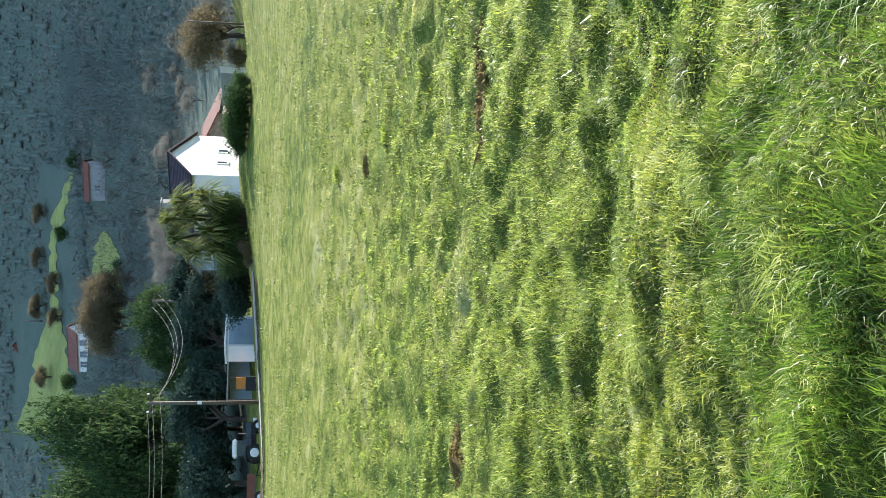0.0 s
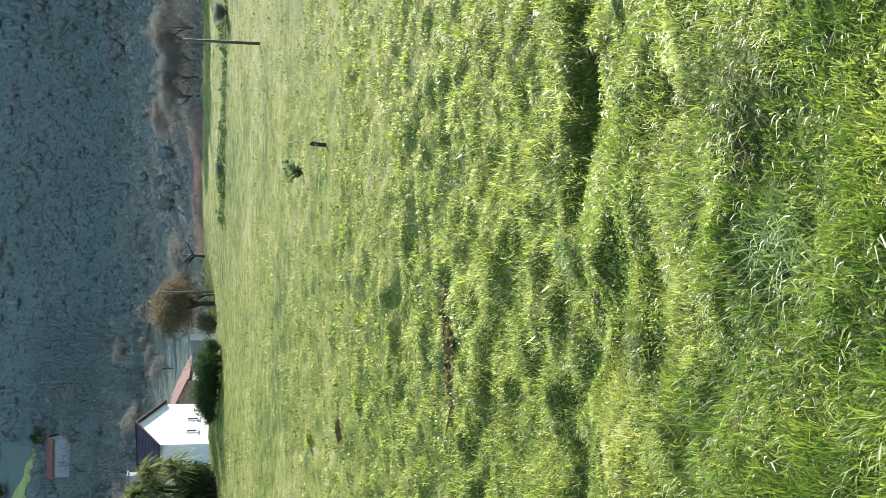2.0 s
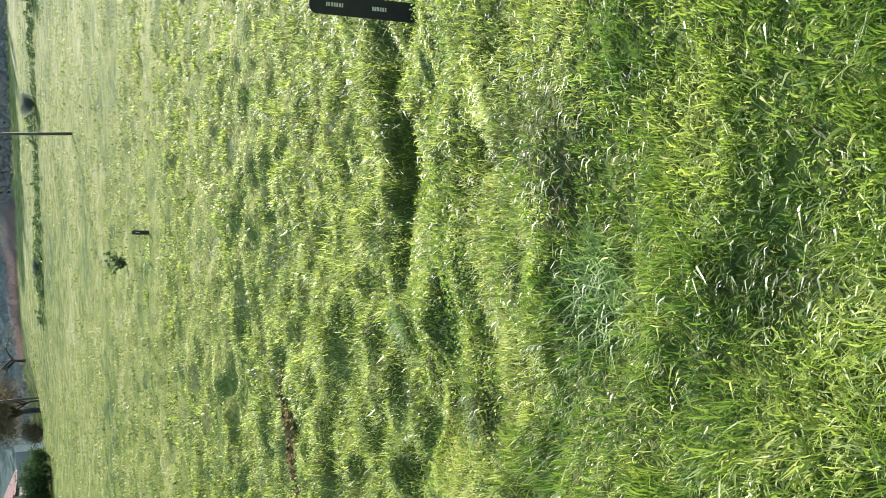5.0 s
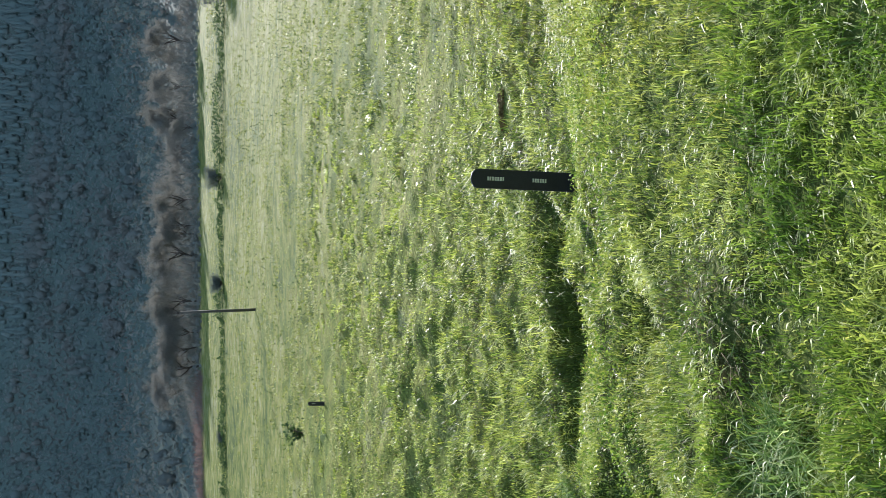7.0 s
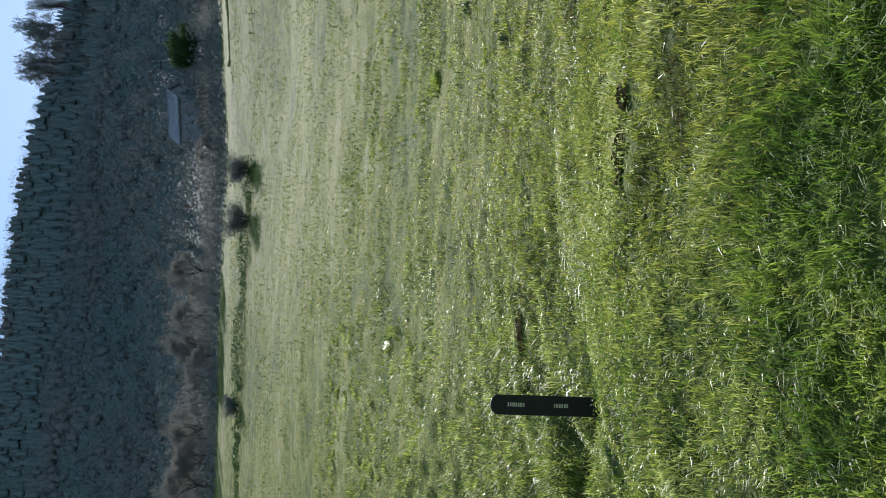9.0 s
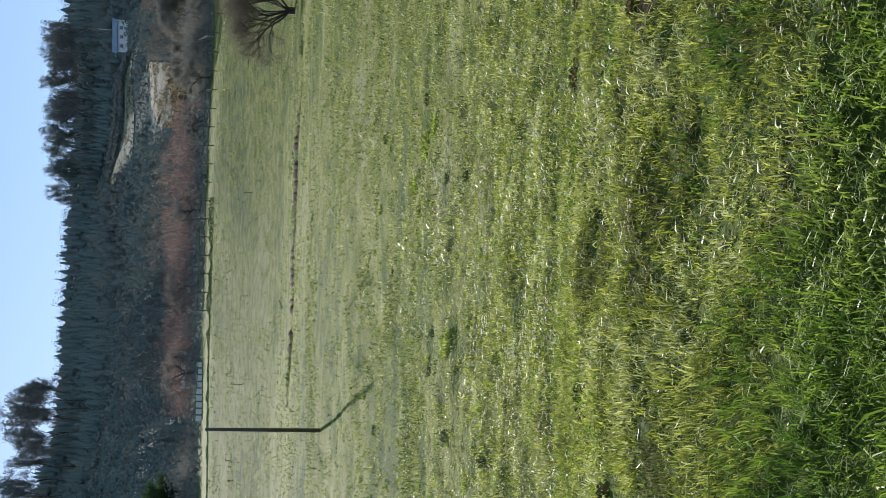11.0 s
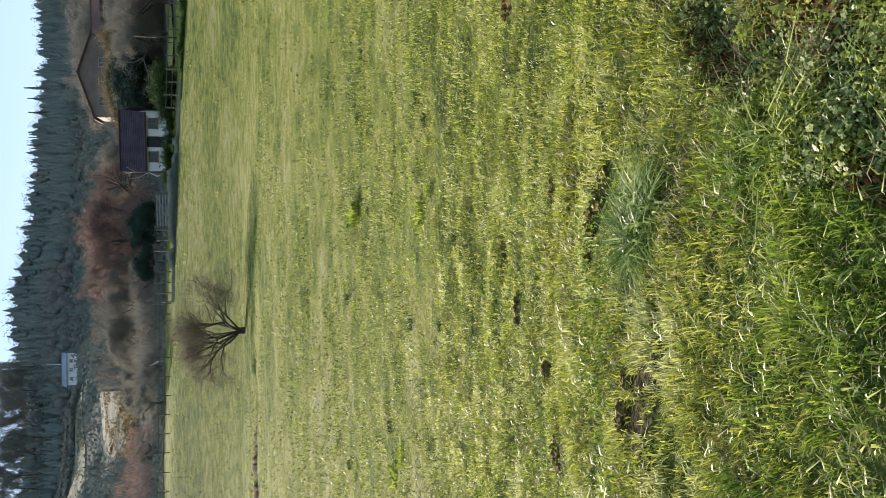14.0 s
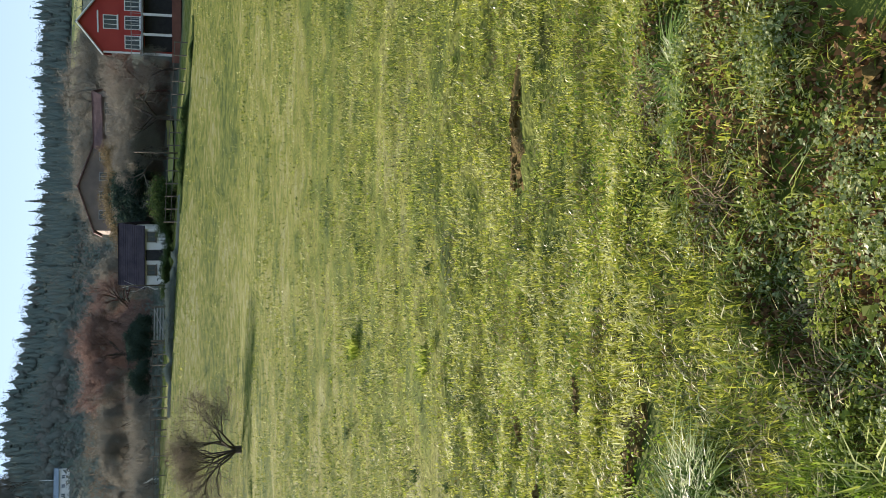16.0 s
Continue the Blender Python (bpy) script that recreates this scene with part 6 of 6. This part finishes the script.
# pale panels under the trees
def panel_wall(az0, az1, r, n, el0, el1, label):
    c = ground_at((az0 + az1) / 2, r)
    t = thing("panel_fence", c, 0, label, "fence")
    for i in range(n):
        a0, a1 = az0 + (az1 - az0) * i / n, az0 + (az1 - az0) * (i + 1) / n
        u, v = ground_at(a0, r), ground_at(a1, r)
        d = v - u
        zb = height_of(el0, r) + 0.04 * rt.random()
        zt = height_of(el1, r) - 0.1 * rt.random()
        m = Matrix.Translation((u + v) / 2 - c) @ Matrix.Rotation(math.atan2(d.y, d.x), 4, "Z")
        z0 = ((u + v) / 2).z
        w = d.to_2d().length
        o = part("panel", a_box(-w / 2 + 0.06, w / 2 - 0.06, -0.02, 0.02, zb - z0, zt - z0), M_plaster, t)
        o.matrix_local = m
        o = part("post", a_box(w / 2 - 0.05, w / 2 + 0.05, -0.05, 0.05, -0.4, zt - z0 + 0.08), M_timber, t)
        o.matrix_local = m


panel_wall(36.2, 39.6, 90, 9, 2.66, 3.12, "row of pale weathered panels between dark posts")
panel_wall(38.0, 40.2, 104, 4, 3.75, 4.15, "row of pale weathered panels under trees")


# ---- in the pasture ----
def marker(az, r, h, turn, tilt, prints):
    """A flat plastic marker with a rounded head and two blocks of worn print, driven into the turf."""
    p = ground_at(az, r)
    t = thing("marker_post", p, 0, "flat black plastic marker post with worn yellow print", "marker")
    t.matrix_world = Matrix.Translation(p) @ Matrix.Rotation(radians(-az + turn), 4, "Z") @ Matrix.Rotation(radians(tilt), 4, "Y")
    w = 0.046
    out = [(-w, -0.15), (w, -0.15), (w, h - w * 0.75)]
    out += [(w * math.cos(a), h - w * 0.75 + w * 0.75 * math.sin(a)) for a in np.linspace(0.15, math.pi - 0.15, 9)]
    out += [(-w, h - w * 0.75)]
    bm = bmesh.new()
    f = bm.faces.new([bm.verts.new((x, -0.006, z)) for x, z in out])
    ex = bmesh.ops.extrude_face_region(bm, geom=[f])
    bmesh.ops.translate(bm, vec=(0, 0.012, 0), verts=[q for q in ex["geom"] if isinstance(q, bmesh.types.BMVert)])
    bmesh.ops.recalc_face_normals(bm, faces=bm.faces)
    bmesh.ops.bevel(bm, geom=[e for e in bm.edges if abs(e.verts[0].co.y - e.verts[1].co.y) < 1e-5], offset=0.002, segments=1, affect="EDGES")
    part("blade", bm, M_black, t)
    rg = random.Random(3)
    for z0, z1 in prints:
        bm = bmesh.new()
        z = z0
        while z < z1:
            s = rg.uniform(0.006, 0.011)
            box(bm, -0.008, 0.010, -0.0085, -0.0062, z, min(z1, z + s))
            z += s + 0.004
        part("print", bm, M_yellow, t, "worn yellow print")
    return t


marker(11.0, 4.46, 0.53, 4, 3.2, ((0.16, 0.23), (0.37, 0.45)))
marker(-1.75, 21.7, 0.36, 0, 3, ((0.20, 0.28),))


def stake(az, r, h, bend):
    p = ground_at(az, r)
    t = thing("fence_stake", p, rt.uniform(0, 360), "short bent dark electric-fence stake", "stake", "fence stakes")
    bm = bmesh.new()
    rod(bm, (0, 0, -0.1), (0.05, 0, h), 0.02, 0.018, 7)
    rod(bm, (0.05, 0, h), (0.05 + bend, 0, h * 0.93), 0.018, 0.014, 7)
    rod(bm, (0, 0, h * 0.4), (0.16, 0, h * 0.36), 0.014, 0.012, 6)
    part("rod", bm, M_dark, t)


for a, r in ((43.4, 63), (38.3, 64.5), (34.0, 67), (49.4, 63)):
    stake(a, r, 0.55, 0.3)


def soil_patch(az, r, ln, wd, turn, seed):
    """Bare, crumbled earth: a low uneven spill of clods."""
    rg = np.random.RandomState(seed)
    p = ground_at(az, r)
    t = thing("bare_soil_patch", p, -az + turn, "patch of bare crumbly brown soil in the turf", "soil", "bare soil patches")
    c, s = math.cos(radians(-az + turn)), math.sin(radians(-az + turn))
    na, nr = 26, 7
    V = []
    for j in range(nr):
        for i in range(na):
            a, q = i / na * 2 * math.pi, j / (nr - 1)
            k = 1 + 0.35 * math.sin(a * 3 + seed) + 0.25 * math.sin(a * 5 + seed * 2) + 0.2 * math.sin(a * 9 + seed * 3)
            x, y = ln / 2 * q * k * math.cos(a), wd / 2 * q * k * math.sin(a)
            wx, wy = p.x + x * c - y * s, p.y + x * s + y * c
            z = float(terrain(wx, wy)) - p.z + (0.006 + 0.006 * min(1, 0.3 / ln) + (0.035 if ln > 0.5 else 0)) * (1 - q ** 2) + (0.03 if ln > 1 else 0.005) * rg.normal() * (1 - q) - 0.012 * q ** 4
            V.append((x, y, z))
    F = [(j * na + i, j * na + (i + 1) % na, (j + 1) * na + (i + 1) % na, (j + 1) * na + i) for j in range(nr - 1) for i in range(na)]
    mesh_np("spill", V, F, M_soil, t, smooth=True)
    bm = bmesh.new()
    for _ in range(int(26 + (70 if ln > 1 else 90) * ln * wd / 0.1)):
        a, q = rg.rand() * 6.283, rg.rand() ** 0.6
        x, y = ln / 2 * q * math.cos(a), wd / 2 * q * math.sin(a)
        wx, wy = p.x + x * c - y * s, p.y + x * s + y * c
        sz = (0.005 + 0.012 * rg.rand() ** 2) * (2.2 if ln > 1 else 1)
        g = bmesh.ops.create_icosphere(bm, subdivisions=1, radius=sz, matrix=Matrix.Translation((x, y, float(terrain(wx, wy)) - p.z + (0.04 if ln > 0.5 else 0.012) * (1 - q * q) + sz * 0.3)))
        for v in g["verts"]:
            v.co += Vector(rg.normal(size=3)) * sz * 0.22
    tagged(part("loose_earth", bm, M_soil, t), kind="stuff")


for i, (a, r, ln, wd) in enumerate(SOIL):
    soil_patch(a, r, ln, wd, rt.uniform(-8, 8), i + 1)


def tussock(az, r, h, rad, n, mat, label, w=0.006, lean=0.9, messy=False):
    rg = np.random.RandomState(int(az * 13 + r * 7 + 500))
    p = ground_at(az, r)
    a, q = rg.rand(n) * 6.28, rad * rg.rand(n) ** 0.5
    x, y = q * np.cos(a), q * np.sin(a)
    B = np.stack([x, y, terrain(p.x + x, p.y + y) - p.z - 0.01], -1)
    V, F = blades(B, h * (0.6 + 0.6 * rg.rand(n)), w * (0.7 + 0.6 * rg.rand(n)), rg, lean, heading=rg.rand(n) * 6.28 if messy else a)
    ob = mesh_np("grass_tussock", V, F, mat)
    ob.location = p
    return tagged(ob, label, "tussock", kind="stuff")


tussock(70.4, 2.55, 0.10, 0.085, 420, M_tussock, "pale bluish tussock of long arching grass", 0.0045, 1.3, True)
tussock(71.6, 2.47, 0.08, 0.05, 170, M_tussock, "pale bluish tussock of long arching grass", 0.0045, 1.3, True)
tussock(68.9, 2.58, 0.08, 0.06, 190, M_tussock, "pale bluish tussock of long arching grass", 0.0045, 1.4, True)
tussock(89.7, 3.05, 0.08, 0.06, 130, M_tussock, "pale bluish tussock of long arching grass", 0.0055, 1.5)
for a, r, h in ((-8.2, 4.75, 0.16), (-7.2, 1.72, 0.14), (-20.5, 2.4, 0.16), (-31, 3.2, 0.15), (-14, 2.9, 0.14), (-26, 1.9, 0.14)):
    tussock(a, r, h * 0.6, 0.10, 420, M_tussock if rt.random() < 0.3 else M_grass, "thick clump of longer dewy grass", 0.0032, 1.0, True)
# the last three clumps are added in place of shadowed holes
for a, r, h in ((67.0, 15.1, 0.3), (67.7, 8.95, 0.16), (52.2, 11.6, 0.14), (50, 12.2, 0.14), (53.5, 10.8, 0.12), (40.2, 8.9, 0.12), (30.4, 11.1, 0.16), (-7.1, 18.4, 0.16), (-16.8, 15.7, 0.16), (-19, 24.8, 0.18)):
    tussock(a, r, h * 0.7, 0.09 + r * 0.006, 150, M_weed, "dark green clump for weeds and shaded holes in short pasture", 0.0015 * r, 0.7)

for k in range(80):
    a, r = rt.uniform(30, 80), rt.uniform(4.5, 17)
    tussock(a, r, rt.uniform(0.05, 0.09), 0.03 + 0.004 * r, 45, M_bush if k % 3 == 0 else M_weed, "small dark green tuft in short pasture", 0.0011 * r, 0.8, True)


def thistle(az, r, h):
    rg = np.random.RandomState(4)
    p = ground_at(az, r)
    t = thing("thistle", p, 0, "dry dark branching thistle standing in pasture", "plant")
    segs, leaf = [], []
    for k in range(9):
        a, o = rg.rand() * 6.28, 0.1 + 0.2 * rg.rand()
        e = Vector((math.cos(a) * o, math.sin(a) * o, h * (0.6 + 0.4 * rg.rand())))
        segs.append((Vector((0, 0, -0.03)), e * 0.5, 0.014, 0.01))
        segs.append((e * 0.5, e, 0.01, 0.006))
        leaf += [e, e * 0.7, e * 0.5, e * 0.3]
    V, F = tubes(segs, 5)
    mesh_np("stem", V, F, M_bark, t)
    C = np.repeat(np.array(leaf), 4, 0)
    V, F = clumps(C + rg.normal(size=C.shape) * 0.05, 0.09, rg)
    mesh_np("foliage", V, F, M_bush, t)


thistle(-3.4, 28.5, 0.5)


# broad-leaved weeds on the bare bank
def weed(az, r, n, size, seed, mat, leaf=1.0, label="low green broad-leaved weed on damp soil"):
    """A low many-stalked weed: a cushion of small leaves of three lobes, some on thin stalks."""
    rg = np.random.RandomState(seed)
    p = ground_at(az, r)
    t = thing("weed", p, 0, label, "plant", "bank weeds")
    a, q = rg.rand(n) * 6.283, rg.rand(n) ** 0.6
    top = size * (0.25 + 0.9 * rg.rand(n)) * (1.15 - q)
    o = np.stack([np.cos(a) * q * size * 1.2, np.sin(a) * q * size * 1.2, top], -1)
    o[:, 2] += terrain(p.x + o[:, 0], p.y + o[:, 1]) - p.z
    V, F = tubes([(v * [0.6, 0.6, 0.0] + [0, 0, float(v[2]) - h], v, 0.0007, 0.0005) for v, h in list(zip(o, top))[::3]], 3)
    tagged(mesh_np("stalk", V, F, M_weed, t), kind="stuff")
    d = np.stack([np.cos(a), np.sin(a), -0.2 + 0.5 * rg.normal(size=n)], -1) + rg.normal(size=(n, 3)) * 0.35
    d /= np.linalg.norm(d, axis=1, keepdims=True)
    e = np.cross(d, np.array([0, 0, 1.0]) + rg.normal(size=(n, 3)) * 0.3)
    e /= np.linalg.norm(e, axis=1, keepdims=True)
    s = leaf * (0.0045 + 0.0085 * rg.rand(n) ** 2)[:, None]
    up = np.cross(e, d) * s * 0.12
    Vs = []
    for lb, sc in ((-0.85, 0.8), (0.0, 1.0), (0.85, 0.8)):
        u, w = d * math.cos(lb) + e * math.sin(lb), e * math.cos(lb) - d * math.sin(lb)
        Vs.append(np.stack([o, o + (u * 0.5 * sc + w * 0.33) * s + up, o + u * s * sc, o + (u * 0.5 * sc - w * 0.33) * s + up], 1).reshape(-1, 3))
    V = np.concatenate(Vs)
    tagged(mesh_np("foliage", V, np.arange(len(V)).reshape(-1, 4), mat, t), kind="stuff")


for k in range(300):
    a = 73.5 + 23 * rt.random() ** 0.8
    r = rt.uniform(1.2, float(bank_edge(a)) + 0.1)
    x, y = r * math.sin(radians(a)), r * math.cos(radians(a))
    if vnoise(x, y, 0.22, 95) > 0.36:  # open soil is left between the clumps
        weed(a, r, rt.randint(90, 170), rt.uniform(0.035, 0.075), k, M_greyweed if k % 3 else M_weed, rt.uniform(0.6, 1.05))
for k, (a, r) in enumerate(((86.2, 1.75), (84.6, 2.05), (87.6, 2.15), (90.1, 2.3), (82.6, 2.2), (88.8, 1.9), (80.4, 1.75))):
    weed(a, r, 7, rt.uniform(0.05, 0.08), 400 + k, M_weed, 2.6, "young bright green plant with a few lobed leaves")
for k in range(26):
    a = rt.uniform(75, 93)
    r = float(bank_edge(a)) - rt.uniform(0.0, 0.75)
    tussock(a, r, rt.uniform(0.05, 0.09), 0.05, 60, M_tussock if k % 4 == 0 else M_grass if k % 4 < 3 else M_straw, "sparse tuft of long grass on the weedy bank", 0.0032, 1.4, True)

rg = np.random.RandomState(77)
n = 14000
a = 74 + 21 * rg.rand(n)
r = 1.1 + (bank_edge(a) - 1.0) * rg.rand(n)
x, y = r * np.sin(np.radians(a)), r * np.cos(np.radians(a))
V, F = clumps(np.stack([x, y, terrain(x, y) + 0.004 + 0.012 * rg.rand(n)], -1), 0.014, rg, -0.8, 0.3)
tagged(mesh_np("leaf_litter", V, F, M_litter), "brown dead leaves lying on the damp bank", "litter", kind="stuff")
